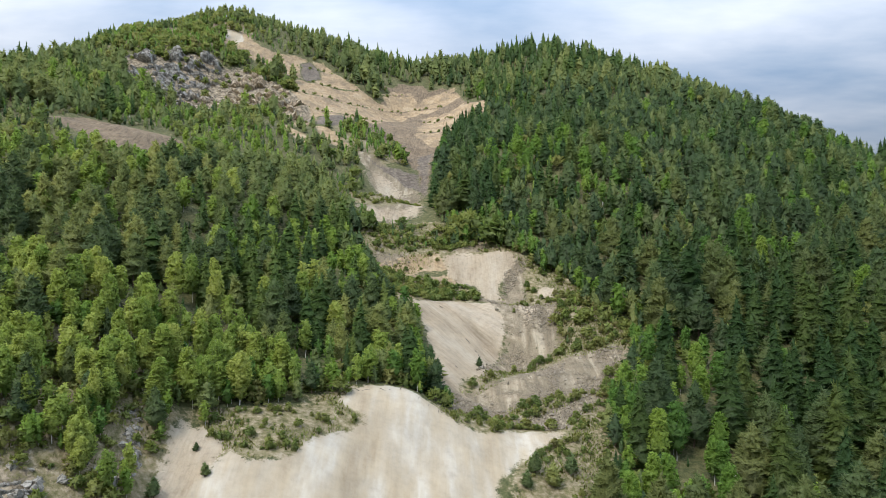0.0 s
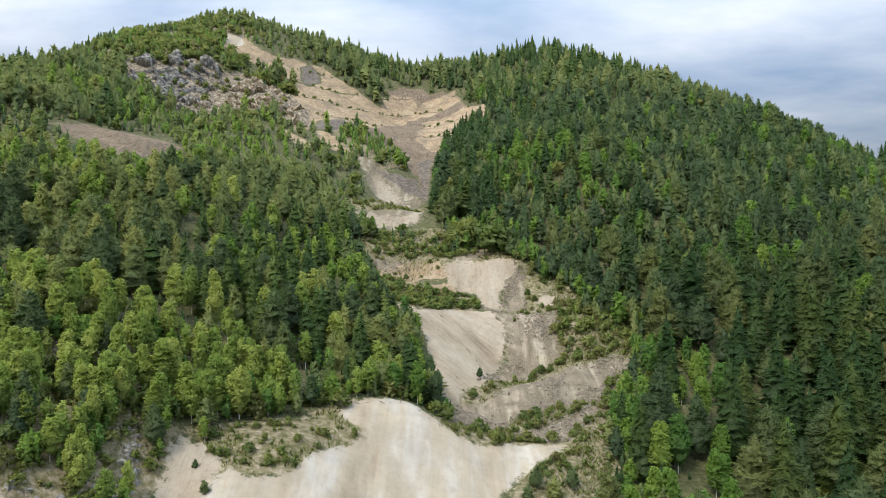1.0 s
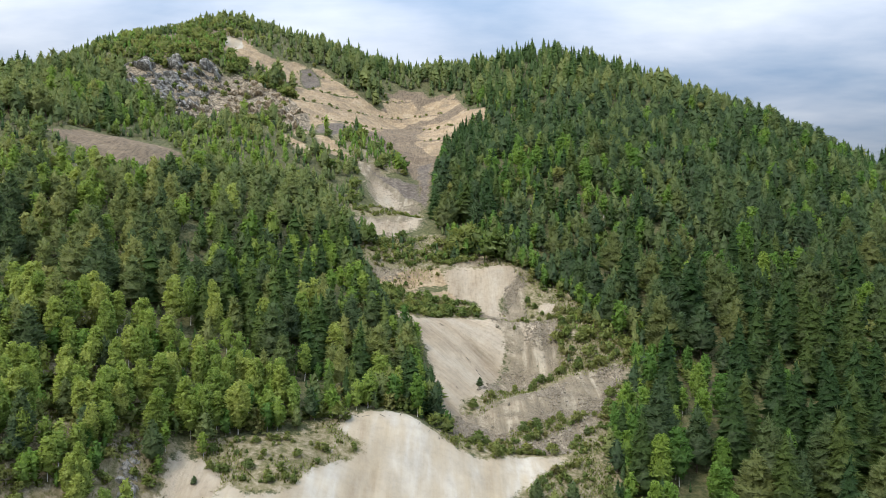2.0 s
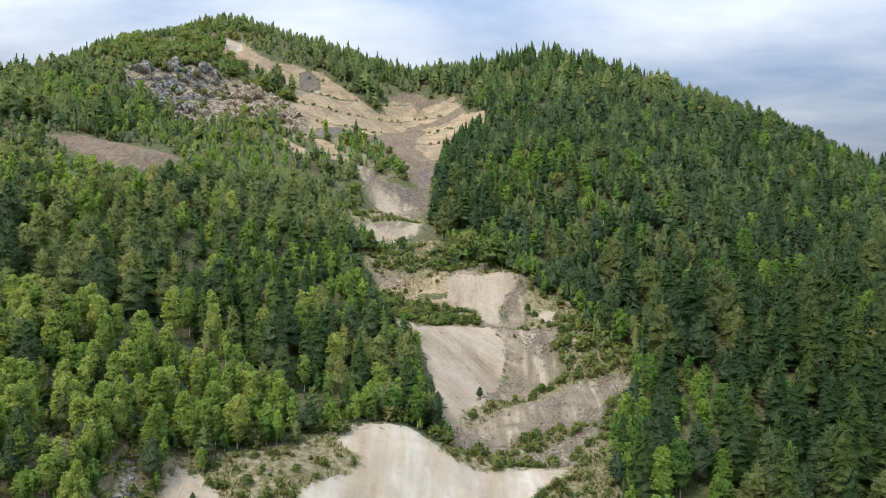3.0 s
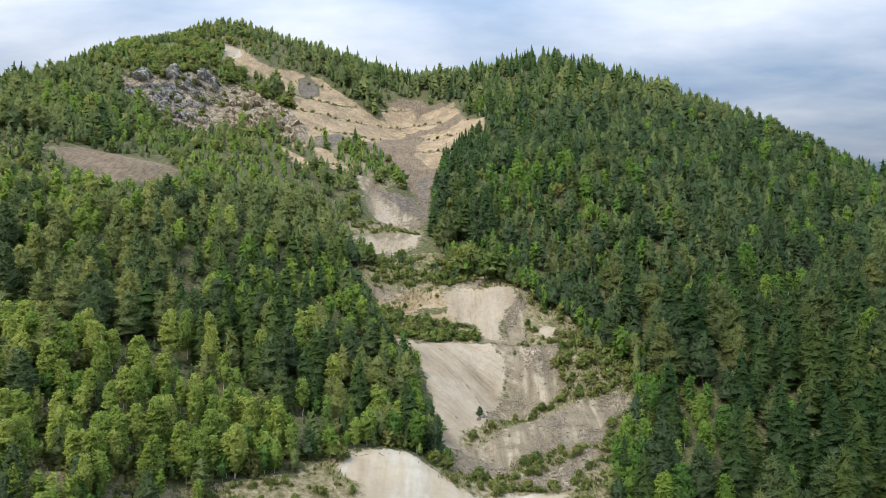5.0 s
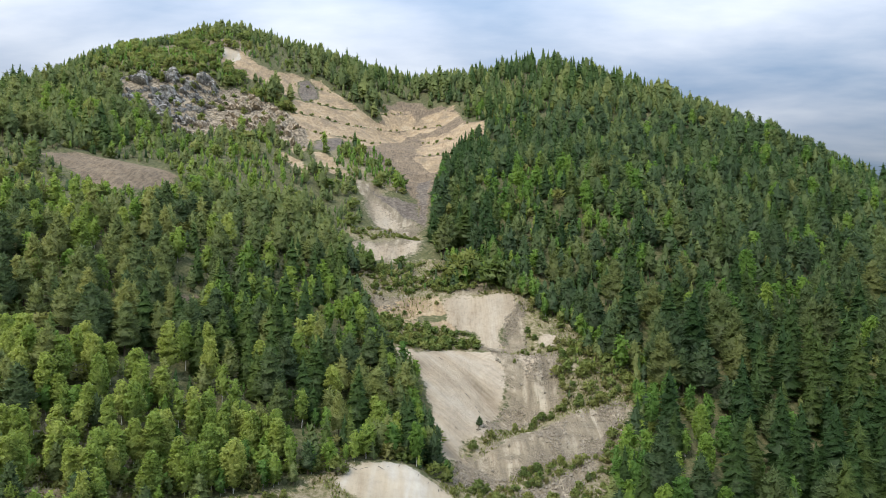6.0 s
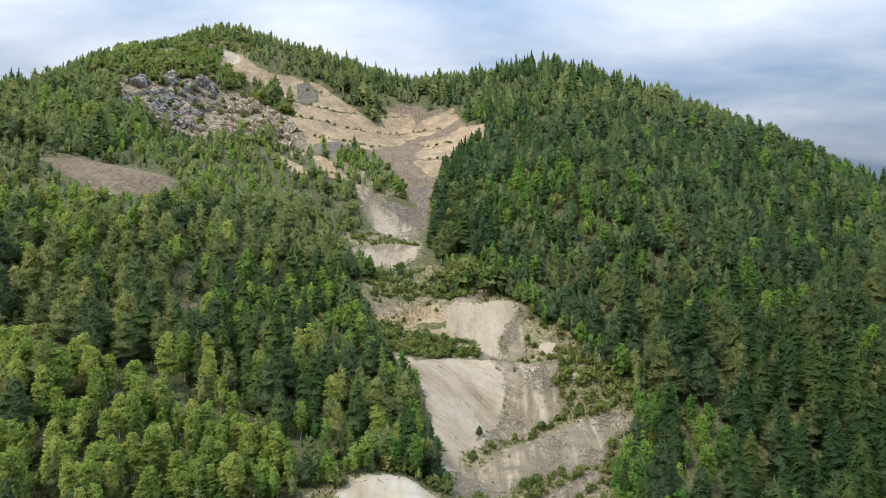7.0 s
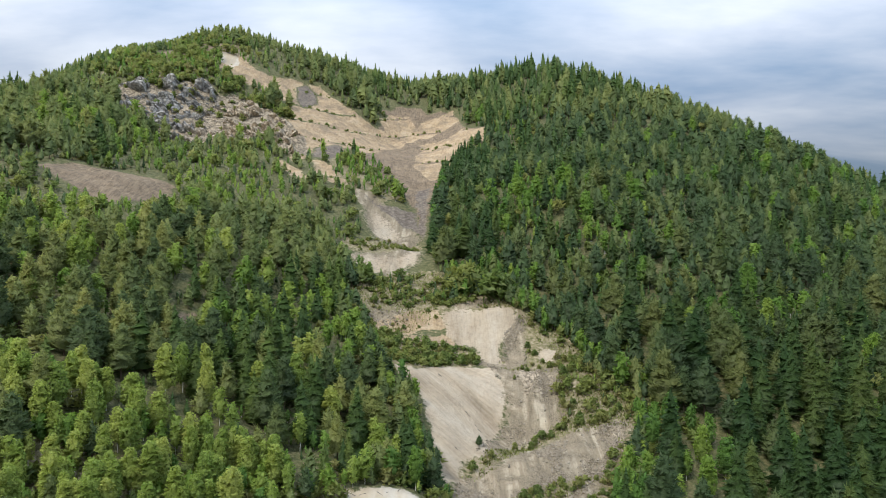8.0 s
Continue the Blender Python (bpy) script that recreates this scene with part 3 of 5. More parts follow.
def build_ground():
    def axis(lo, hi, fine, first, last):
        a = list(np.arange(lo, hi, fine))
        gap, up, down = fine, [], []
        v = hi
        while v < last:
            up.append(v)
            gap *= 1.10
            v += gap
        gap, v = fine, lo - fine
        while v > first:
            down.append(v)
            gap *= 1.12
            v -= gap
        return np.array(down[::-1] + a + up + [last])
    xs, ys = axis(-150, 100, 1.4, -4500, 4500), axis(86, 480, 1.4, -4500, 4500)
    gx, gy = np.meshgrid(xs, ys)
    gz = ground(gx, gy)
    verts = np.c_[gx.ravel(), gy.ravel(), gz.ravel()]
    w, h = len(xs), len(ys)
    i = (np.arange(h - 1)[:, None] * w + np.arange(w - 1)[None]).ravel()
    me = mesh_from("ground", verts, np.c_[i, i + 1, i + w + 1, i + w], [GROUND])
    x, y = verts[:, 0], verts[:, 1]
    wave = 2.2 * fractal(x, y, 6.0, 3)
    layers = {"soil": (CREAM_ZONES, OCHRE_ZONES, RUBBLE_ZONES, BEIGE_ZONES), "land": (ROCK_ZONES, SPOIL_ZONES, BENCH_ZONES)}
    for name, groups in layers.items():
        a = me.color_attributes.new(name, "FLOAT_COLOR", "POINT")
        c = np.ones((len(verts), 4), np.float32)
        for k, g in enumerate(groups):
            c[:, k] = step(zones(g, x, y) + wave * (1.6 if g is BENCH_ZONES else (1.3 if g is BEIGE_ZONES or g is RUBBLE_ZONES else 0.6)) + (1.3 if g is RUBBLE_ZONES or g is OCHRE_ZONES or g is BENCH_ZONES else 0.0), 5.0 if g is RUBBLE_ZONES else 3.0)
            if g is OCHRE_ZONES:
                tread = ((verts[:, 2] + 6.0 * fractal(x, y, 50, 2)) / 13.0) % 1.0
                c[:, k] *= np.where((tread > 0.93) | (tread < 0.04), 0.5 + 1.2 * fractal(x, y, 8, 2), 1.0).clip(0, 1)
                c[:, k] *= 1 - step(zones(DARK_SPOIL, x, y) + wave * 0.5, 3.0)
            if g is BEIGE_ZONES:
                c[:, k] *= np.where((y > 250) & (y < 330), 0.6, 1.0)
            if g is ROCK_ZONES:
                c[:, k] *= np.where(y < 200, 0.62, 1.0)
        if name == "land":
            c[:, 3] = step(zones(DARK_SPOIL, x, y) - 0.8 + wave * 0.9, 3.0)
        a.data.foreach_set("color", c.ravel())
    # across and down the fall of the loose slopes, along which they streak
    a, d = x.copy(), y.copy()
    east = inside_by(BEIGE_ZONES[0], x, y) > -3
    a[east], d[east] = 0.5 * x[east] + 0.87 * y[east], 0.87 * x[east] - 0.5 * y[east]
    flow = me.attributes.new("fall", "FLOAT_VECTOR", "POINT")
    flow.data.foreach_set("vector", np.c_[a, d, verts[:, 2]].astype(np.float32).ravel())
    return tagged(new("ground", me), "steep forested hillside with a terraced pale quarry cut into it", "ground", kind="structure")


build_ground()

# ---- trees ----
def part(name, me, parent, label=""):
    ob = new(name, me)
    ob.parent = parent
    if label:
        tagged(ob, label)
    return ob


def spray(rng, base, way, length, width):
    """Triangles of foliage: each from its base along its way, with a random roll."""
    n = len(base)
    side = np.cross(way, rng.normal(size=(n, 3)))
    side /= np.linalg.norm(side, axis=1, keepdims=True) + 1e-9
    a = base + side * width[:, None] * 0.5
    b = base - side * width[:, None] * 0.5
    c = base + way * length[:, None]
    return np.stack([a, b, c], 1).reshape(-1, 3)


def unit(v):
    return v / (np.linalg.norm(v, axis=1, keepdims=True) + 1e-9)


def shaded(rng, crown, low, lift, flat):
    """The crown's leaf triangles turned to face outwards and upwards, with soft normals, as a dense crown shades."""
    t = crown.reshape(-1, 3, 3)
    out = unit((t * np.array([1, 1, 0.35]) - np.array([0, 0, 0.35 * low])).reshape(-1, 3)).reshape(-1, 3, 3) + np.array([0, 0, lift])
    face = unit(np.cross(t[:, 1] - t[:, 0], t[:, 2] - t[:, 0]))
    turn = (face * out.mean(1)).sum(1) < 0
    t[turn], out[turn] = t[turn][:, ::-1], out[turn][:, ::-1]
    face[turn] *= -1
    soft = out + face[:, None] * flat + rng.normal(0, 0.08, out.shape)
    return t.reshape(-1, 3), unit(soft.reshape(-1, 3))


def tiers_of(rng, count, sides, low, high, profile, shelf, ragged, uneven):
    """The dense mass of a crown: tiers of lobed skirts, each drawn in under the next; triangles."""
    rings = []
    rise = (high - low) / count
    for t in range(count):
        for k, draw in ((t / count, 1.0), ((t + 0.7) / count, shelf)):
            outer = draw == 1.0
            r = profile(k) * draw * (rng.uniform(1 - ragged, 1 + 0.45 * ragged, sides) if outer else rng.uniform(0.85, 1.1, sides))
            a = 2 * np.pi * (np.arange(sides) + 0.5 * t + rng.uniform(-0.25, 0.25, sides)) / sides
            z = low + (high - low) * k + rng.normal(0, uneven * rise * (1.0 if outer else 0.5), sides)
            rings.append(np.c_[np.cos(a) * r, np.sin(a) * r, z])
    tris = []
    for a, b in zip(rings, rings[1:]):
        for s in range(sides):
            t = (s + 1) % sides
            tris += [(a[s], a[t], b[t]), (a[s], b[t], b[s])]
    tip = np.array((0, 0, high))
    tris += [(rings[-1][s], rings[-1][(s + 1) % sides], tip) for s in range(sides)]
    return np.array(tris).reshape(-1, 3)


def clothed(rng, mass, n, length, wide, rise, loose):
    """Small sprays of needles or leaves set all over a crown's mass."""
    t = mass.reshape(-1, 3, 3)
    area = np.linalg.norm(np.cross(t[:, 1] - t[:, 0], t[:, 2] - t[:, 0]), axis=1)
    pick = rng.choice(len(t), n, p=area / area.sum())
    u, v = rng.rand(n), rng.rand(n)
    u, v = np.where(u + v > 1, 1 - u, u), np.where(u + v > 1, 1 - v, v)
    at = t[pick, 0] + (t[pick, 1] - t[pick, 0]) * u[:, None] + (t[pick, 2] - t[pick, 0]) * v[:, None]
    out = unit(at * np.array([1, 1, 0]) + 1e-6)
    way = unit(out + np.array([0, 0, 1.0]) * rise + rng.normal(0, loose, (n, 3)))
    size = length * rng.uniform(0.6, 1.4, n)
    return spray(rng, at - way * size[:, None] * 0.3, way, size, size * wide * rng.uniform(0.7, 1.3, n))


def pine_crown(rng, count, sides, sprays):
    """Unit-high pine: round-shouldered, in whorls of upswept needles, with a pointed leader."""
    low, radius = rng.uniform(0.10, 0.24), rng.uniform(0.195, 0.265)

    def profile(k):
        return radius * max(1 - k ** 1.5, 0) ** 0.85 * min(0.72 + 1.2 * k, 1) + 0.008
    mass = tiers_of(rng, count, sides, low, 0.95, profile, 0.86, 0.5, 0.42)
    fine = 0.070 * min((1000 / sprays) ** 0.45, 1.75)
    top = spray(rng, np.tile([0, 0, 0.92], (5, 1)) + rng.normal(0, 0.008, (5, 3)), unit(np.c_[rng.normal(0, 0.3, (5, 2)), np.ones(5)]), rng.uniform(0.06, 0.10, 5), np.full(5, 0.02))
    return np.concatenate([mass * np.array((0.84, 0.84, 1.0)), clothed(rng, mass, sprays, fine, 0.32, 0.6, 0.5), top])


def spruce_crown(rng, count, sides, sprays):
    """Unit-high spruce: a narrow cone of drooping tiers, with a spire."""
    radius = rng.uniform(0.17, 0.225)

    def profile(k):
        return radius * (1 - k) ** 0.86 * min(0.8 + 1.5 * k, 1) + 0.006
    count = round(count * 1.5)
    mass = tiers_of(rng, count, sides, 0.06, 0.965, profile, 0.70, 0.55, 0.32)
    fine = 0.060 * min((1000 / sprays) ** 0.42, 1.7)
    top = spray(rng, np.tile([0, 0, 0.93], (4, 1)) + rng.normal(0, 0.004, (4, 3)), unit(np.c_[rng.normal(0, 0.12, (4, 2)), np.ones(4)]), rng.uniform(0.06, 0.10, 4), np.full(4, 0.018))
    return np.concatenate([mass * np.array((0.86, 0.86, 1.0)), clothed(rng, mass, sprays, fine, 0.24, -0.12, 0.32), top])


def birch_crown(rng, count, sides, sprays):
    """Unit-high birch: an uneven flame-shaped crown of fine leaves on rising limbs."""
    low, radius = rng.uniform(0.14, 0.28), rng.uniform(0.13, 0.175)

    def profile(k):
        return radius * math.sin(math.pi * min(0.15 + 0.8 * k, 1)) ** 0.85 + 0.006
    mass = tiers_of(rng, count, sides, low, 0.97, profile, 0.95, 0.62, 0.5)
    fine = 0.046 * min((1000 / sprays) ** 0.36, 1.9)
    turn, k = rng.rand(9) * 2 * np.pi, rng.uniform(0.2, 0.9, 9)
    centres = np.c_[np.cos(turn) * 0.11, np.sin(turn) * 0.11, low + (0.97 - low) * k]
    return np.concatenate([mass * np.array((0.6, 0.6, 0.97)), clothed(rng, mass * np.array((1.04, 1.04, 1.0)), sprays, fine, 0.6, 0.0, 0.9)]), centres


def clumped_crown(rng, n, clumps, low, radius, shape, puff, size, rise):
    """Unit-high crown of leaf clumps round limbs, for bushes."""
    h = low + (1 - low) * rng.rand(clumps) ** 0.9
    k = (h - low) / (1 - low)
    reach = radius * shape(k) * rng.uniform(0.55, 1.05, clumps)
    az = rng.rand(clumps) * 2 * np.pi
    centre = np.c_[np.cos(az) * reach, np.sin(az) * reach, h * 0.97]
    centre[0] = (0, 0, 0.965)
    own = puff * rng.uniform(0.7, 1.25, clumps) * (0.55 + 0.6 * shape(k))
    pick = rng.randint(0, clumps, n)
    d = unit(rng.normal(size=(n, 3)) * np.array([1, 1, 0.75]) + np.array([0, 0, 0.25]))
    at = centre[pick] + d * (own[pick] * rng.uniform(0.45, 1.0, n) ** 0.6)[:, None]
    way = unit(d + rng.normal(0, 0.45, (n, 3)) + np.array([0, 0, rise]))
    length = size * rng.uniform(0.6, 1.35, n)
    return spray(rng, at, way, length, length * rng.uniform(0.5, 0.9, n)), centre


def tube(points, radii, sides):
    """A tapered limb through the points; triangles."""
    verts, faces = [], []
    for p, r in zip(points, radii):
        for s in range(sides):
            a = 2 * math.pi * s / sides
            verts.append((p[0] + r * math.cos(a), p[1] + r * math.sin(a), p[2]))
    for k in range(len(points) - 1):
        for s in range(sides):
            a, b = k * sides + s, k * sides + (s + 1) % sides
            faces += [(a, b, b + sides), (a, b + sides, a + sides)]
    return np.array(verts), np.array(faces)


def trunk_of(rng, kind, centres, sides, limbs):
    thick = {"spruce": 0.013, "pine": 0.014, "birch": 0.0078, "bush": 0.012}[kind]
    bend = rng.normal(0, {"spruce": 0.002, "pine": 0.008, "birch": 0.012, "bush": 0.03}[kind], (4, 2))
    pts = [(0, 0, -0.04), (bend[0, 0], bend[0, 1], 0.3), (bend[1, 0], bend[1, 1], 0.62), (0, 0, 0.95)]
    v, f = tube(pts, [thick, thick * 0.8, thick * 0.5, thick * 0.12], sides)
    allv, allf = [v], [f]
    count = len(v)
    for c in centres[:limbs]:
        start = np.array((0, 0, max(0.05, c[2] - 0.12 - 0.35 * np.hypot(c[0], c[1]))))
        v, f = tube([start, (start + c) / 2 + (0, 0, 0.01), c], [thick * 0.4, thick * 0.28, thick * 0.1], 3)
        allv.append(v)
        allf.append(f + count)
        count += len(v)
    return np.concatenate(allv), np.concatenate(allf)


# how finely a crown is built, by its number of triangles: tiers, lobes in each, sprays
GRADES = ((1400, (9, 8, 2400)), (900, (8, 7, 1200)), (400, (6, 6, 320)), (250, (5, 5, 190)), (100, (4, 5, 90)), (0, (3, 5, 36)))


def prototype(kind, seed, n, sides=5, limbs=8):
    """Trunk and crown of one tree, a metre high."""
    rng = np.random.RandomState(seed)
    centres = np.zeros((0, 3))
    grade = next(g for least, g in GRADES if n >= least)
    if kind == "spruce":
        crown = spruce_crown(rng, *grade)
    elif kind == "pine":
        crown = pine_crown(rng, *grade)
    elif kind == "birch":
        crown, centres = birch_crown(rng, *grade)
    else:
        crown, centres = clumped_crown(rng, n, 26, 0.12, rng.uniform(0.36, 0.5), lambda k: np.sqrt(np.clip(1.02 - k, 0, 1)), 0.17, 0.13 * (900 / n) ** 0.42, 0.2)
    lift, flat = {"spruce": (0.45, 0.35), "pine": (0.5, 0.25), "birch": (0.4, 0.25), "bush": (0.2, 0.3)}[kind]
    crown, normals = shaded(rng, crown, 0.3, lift, flat)
    return crown, normals, trunk_of(rng, kind, centres, sides, limbs)


RIDGE_X = [-260, -187, -117, -83, -20, 19, 65, 100, 145, 194, 240]
RIDGE_Y = [518, 450, 545, 590, 580, 540, 528, 516, 490, 440, 440]


# the quarry's open strip, from its low bench to the gully
CLEAR_Y = [138, 150, 165, 180, 192, 200, 215, 230, 250, 253, 262, 280, 300, 325, 326]
CLEAR_LEFT = [-16, 0, -1, -5, -12, -18, -24, -24, -24, -34, -36, -31, -31, -38, 0]
CLEAR_RIGHT = [27, 33, 40, 46, 50, 48, 36, 26, 10, 0, -4, -5, -6, -6, 0]


# where birches crowd together: x, y, radius, share
LIGHT_STANDS = [(-34, 205, 14, 0.9), (-24, 186, 8, 0.5), (-53, 184, 7, 0.6), (-49, 145, 10, 0.7), (-50, 126, 14, 0.7), (-110, 219, 27, 0.85), (-97, 180, 18, 0.45), (-160, 425, 30, 0.7),
                (39, 287, 20, 1.0), (26, 302, 12, 0.8), (57, 269, 14, 0.9), (16, 262, 8, 0.5), (60, 170, 13, 0.85), (48, 160, 14, 0.95), (50, 138, 18, 0.75), (-8, 165, 14, 0.4),
                (-59, 107, 16, 0.7), (-49, 118, 10, 0.9), (124, 390, 12, 0.35), (80, 272, 8, 0.5), (-79, 298, 26, 0.75), (-118, 318, 14, 0.5), (-79, 233, 12, 0.4), (-34, 330, 14, 0.8), (95, 330, 14, 0.3)]


EAST_SCRUB = [(27, 196), (31, 212), (40, 218), (53, 206), (51, 192), (46, 189), (34, 190)]
# treeless ground round the notch between the two summits
OPEN_NOTCH = [(-40, 442), (-30, 470), (0, 480), (10, 470), (16, 440), (25, 425), (25, 412), (10, 390), (3, 362), (-5, 350), (-14, 352), (-20, 360), (-34, 366), (-48, 396)]


def bare_ground(x, y):
    return np.max([zones(g, x, y) for g in (CREAM_ZONES, BEIGE_ZONES, RUBBLE_ZONES, OCHRE_ZONES, SPOIL_ZONES)], 0)


def choose_places():
    """Where trees and bushes stand: x, y, kind, height, tint."""
    rng = np.random.RandomState(5)
    places = []
    xs, ys = [], []
    for west, east, lo, hi, gap in ((-290, -8, 90, 300, 5.0), (-8, 300, 90, 220, 6.4), (-8, 300, 220, 300, 6.0), (-290, 300, 300, 400, 5.6), (-290, 300, 400, 620, 5.2)):
        gx, gy = np.meshgrid(np.arange(west, east, gap), np.arange(lo, hi, gap))
        xs.append(gx.ravel() + rng.uniform(-0.48, 0.48, gx.size) * gap)
        ys.append(gy.ravel() + rng.uniform(-0.48, 0.48, gx.size) * gap)
    x, y = np.concatenate(xs), np.concatenate(ys)
    seen = (np.abs(x) < 0.66 * y + 12) & (y < np.interp(x, RIDGE_X, RIDGE_Y) + 22)
    x, y = x[seen], y[seen]
    bare, rock, bench = bare_ground(x, y), zones(ROCK_ZONES, x, y), zones(BENCH_ZONES[:-1], x, y)
    clear = (x > np.interp(y, CLEAR_Y, CLEAR_LEFT)) & (x < np.interp(y, CLEAR_Y, CLEAR_RIGHT))
    stand, patch, thin = fractal(x, y, 42, 3), fractal(x + 400, y, 26, 3), fractal(x, y + 700, 30, 3)
    notch = inside_by(OPEN_NOTCH, x, y)
    light = np.max([amount * np.exp(-((x - cx) ** 2 + (y - cy) ** 2) / (r * r)) for cx, cy, r, amount in LIGHT_STANDS], 0)
    for k in range(len(x)):
        px, py, u = x[k], y[k], rng.rand()
        if bare[k] > -1.0 or bench[k] > -0.5 or clear[k] or notch[k] > 0:
            continue
        if px < -40 and (py < 98 or (py < 116 and rng.rand() < 0.5)):
            continue
        if rock[k] > 0:
            if u < 0.45 and py > 200:
                places.append((px, py, "bush", rng.uniform(1.5, 3.5), rng.rand()))
            continue
        left = px < -8
        leafy = (0.10 if left else 0.06) + 0.45 * patch[k] + light[k]
        if left and py < 150:
            leafy += 0.25
        if -8 < px < 18 and 262 < py < 390:
            leafy -= 0.35
        if py > 425:
            leafy -= 0.15
        dark = 0.34 + 1.3 * stand[k] + (0.45 if -8 < px < 22 and 250 < py < 390 else 0) - (0.2 if px < -45 else 0) - (0.1 if px > 60 else 0) - (0.3 if -18 < px < 4 and 138 < py < 208 else 0) + (0.15 if 5 < px < 70 and 215 < py < 330 else 0)
        kind = "birch" if rng.rand() < leafy else ("spruce" if rng.rand() < dark else "pine")
        tall = {"spruce": 16.0, "pine": 14.5, "birch": 13.0}[kind] * (1 + 0.35 * thin[k]) * (rng.uniform(0.6, 1.2) if py < 380 else rng.uniform(0.42, 1.3)) * np.interp(py, [150, 300, 450], [1.05, 0.9, 0.78])
        if left and py < 300:
            tall *= 0.74
        if px < -95 and py > 380:
            tall *= 0.72 if py > 480 and px > -165 else 0.52
        if kind == "birch" and px > 20 and py < 200:
            tall *= 0.72
        if -100 < px < 0 and py > 515:
            tall *= 0.55
        if bare[k] > -5 or bench[k] > -5:
            tall *= rng.uniform(0.45, 0.9)
        if left and py < 150:
            if u < (0.5 if py < 125 else 0.3):
                continue
            tall *= 0.8
        if -150 < px < -84 and 205 < py < 262:
            tall *= 0.45
        if -125 < px < -25 and 272 < py < 352:
            tall *= 0.55
            kind = "birch" if kind == "spruce" else kind
        hue = rng.rand()
        # upper tints on the left; past y 430 lifted to paint haze into the colour
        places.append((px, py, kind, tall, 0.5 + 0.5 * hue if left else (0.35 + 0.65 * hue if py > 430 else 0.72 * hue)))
    # bushes and young trees along the forest's edges
    x, y = rng.uniform(-60, 62, 5200), rng.uniform(100, 262, 5200)
    bare, bench = bare_ground(x, y), zones(BENCH_ZONES[:-1], x, y)
    edge = np.maximum(bare, bench)
    clear = (x > np.interp(y, CLEAR_Y, CLEAR_LEFT) + 2) & (x < np.interp(y, CLEAR_Y, CLEAR_RIGHT) - 2)
    rock = zones(ROCK_ZONES, x, y)
    for k in np.nonzero((edge < -0.6) & (edge > -9) & ~clear & (rock < -1))[0][:950]:
        u = rng.rand()
        if u < 0.5:
            places.append((x[k], y[k], "bush", rng.uniform(0.8, 3.0), rng.rand()))
        else:
            places.append((x[k], y[k], "birch" if u < 0.72 or (x[k] < -20 and y[k] < 135) else ("pine" if u < 0.9 else "spruce"), rng.uniform(2.5, 8.0), rng.rand()))
    # young birches between the gully and the upper faces; bushes on the upper treads and the summit heath
    x, y = rng.uniform(-185, 30, 3000), rng.uniform(318, 475, 3000)
    bench, ochre, u = zones(BENCH_ZONES, x, y), zones(OCHRE_ZONES, x, y), rng.rand(3000)
    tread = ((hill(x, y) + 6.0 * fractal(x, y, 50, 2)) / 13.0) % 1.0
    for k in range(3000):
        if bench[k] > 0 and x[k] > -60:
            if u[k] < 0.35:
                places.append((x[k], y[k], "birch", rng.uniform(2.5, 6.5), rng.rand()))
        elif bench[k] > 0:
            if u[k] < 0.33:
                places.append((x[k], y[k], "bush" if rng.rand() < 0.6 else "birch", rng.uniform(2.0, 4.8), rng.rand()))
        elif ochre[k] > 0 and u[k] < 0.5 and tread[k] < 0.13:
            places.append((x[k], y[k], "bush", rng.uniform(0.5, 1.3), rng.rand()))
    # the belt of young birches above the gully's dark bank
    x, y = rng.uniform(-50, -12, 900), rng.uniform(322, 378, 900)
    for k in np.nonzero((zones(BENCH_ZONES[4:5], x, y) > -1) & (zones(DARK_SPOIL, x, y) < 0))[0][:110]:
        places.append((x[k], y[k], ("birch", "bush", "birch", "pine", "birch")[rng.randint(5)], rng.uniform(2.0, 5.5), 0.6 * rng.rand()))
    # dark spruces along the gully's edge
    for y in np.arange(284, 384, 2.6):
        x = np.interp(y, [284, 296, 318, 353, 375, 384], [-3, -4, -3, 0, 7, 12]) + rng.uniform(-0.5, 3.5)
        places.append((x, y, "spruce" if rng.rand() < 0.75 else "birch", rng.uniform(6.5, 13), 0.5 * rng.rand()))
    # young trees on the tread under the gully
    x, y = rng.uniform(-32, 22, 700), rng.uniform(240, 264, 700)
    for k in np.nonzero((zones(BENCH_ZONES[3:4], x, y) > 0) & (bare_ground(x, y) < -0.7) & (y < 252 + 0.5 * np.abs(x + 10)))[0][:130]:
        tall = rng.uniform(4.0, 8.0) if x[k] < -23 or x[k] > 2 else rng.uniform(1.2, 3.2)
        places.append((x[k], y[k], ("pine", "birch", "bush", "spruce", "pine")[rng.randint(5)], tall, 0.8 * rng.rand()))
    # grass tussocks and low scrub on the narrow tread over it
    x, y = rng.uniform(-37, -7, 400), rng.uniform(264, 294, 400)
    for k in np.nonzero((zones(BENCH_ZONES[9:10], x, y) > 0) & (bare_ground(x, y) < -0.2))[0][:90]:
        places.append((x[k], y[k], "bush", rng.uniform(0.5, 1.5), rng.rand()))
    # scrub on the head of the tan cliff
    for cx, cy, wide, n in ((-99, 407, 8, 34), (-84, 402, 5, 12), (-116, 419, 6, 16), (-140, 402, 11, 26), (-152, 392, 9, 16)):
        for k in range(n):
            places.append((cx + rng.normal(0, wide * 0.5), cy + rng.normal(0, wide * 0.4), "bush" if rng.rand() < 0.6 else ("pine" if rng.rand() < 0.5 else "birch"), rng.uniform(2.0, 5.0), rng.rand()))
    # undergrowth of the slope beside the gully
    x, y = rng.uniform(18, 85, 260), rng.uniform(222, 305, 260)
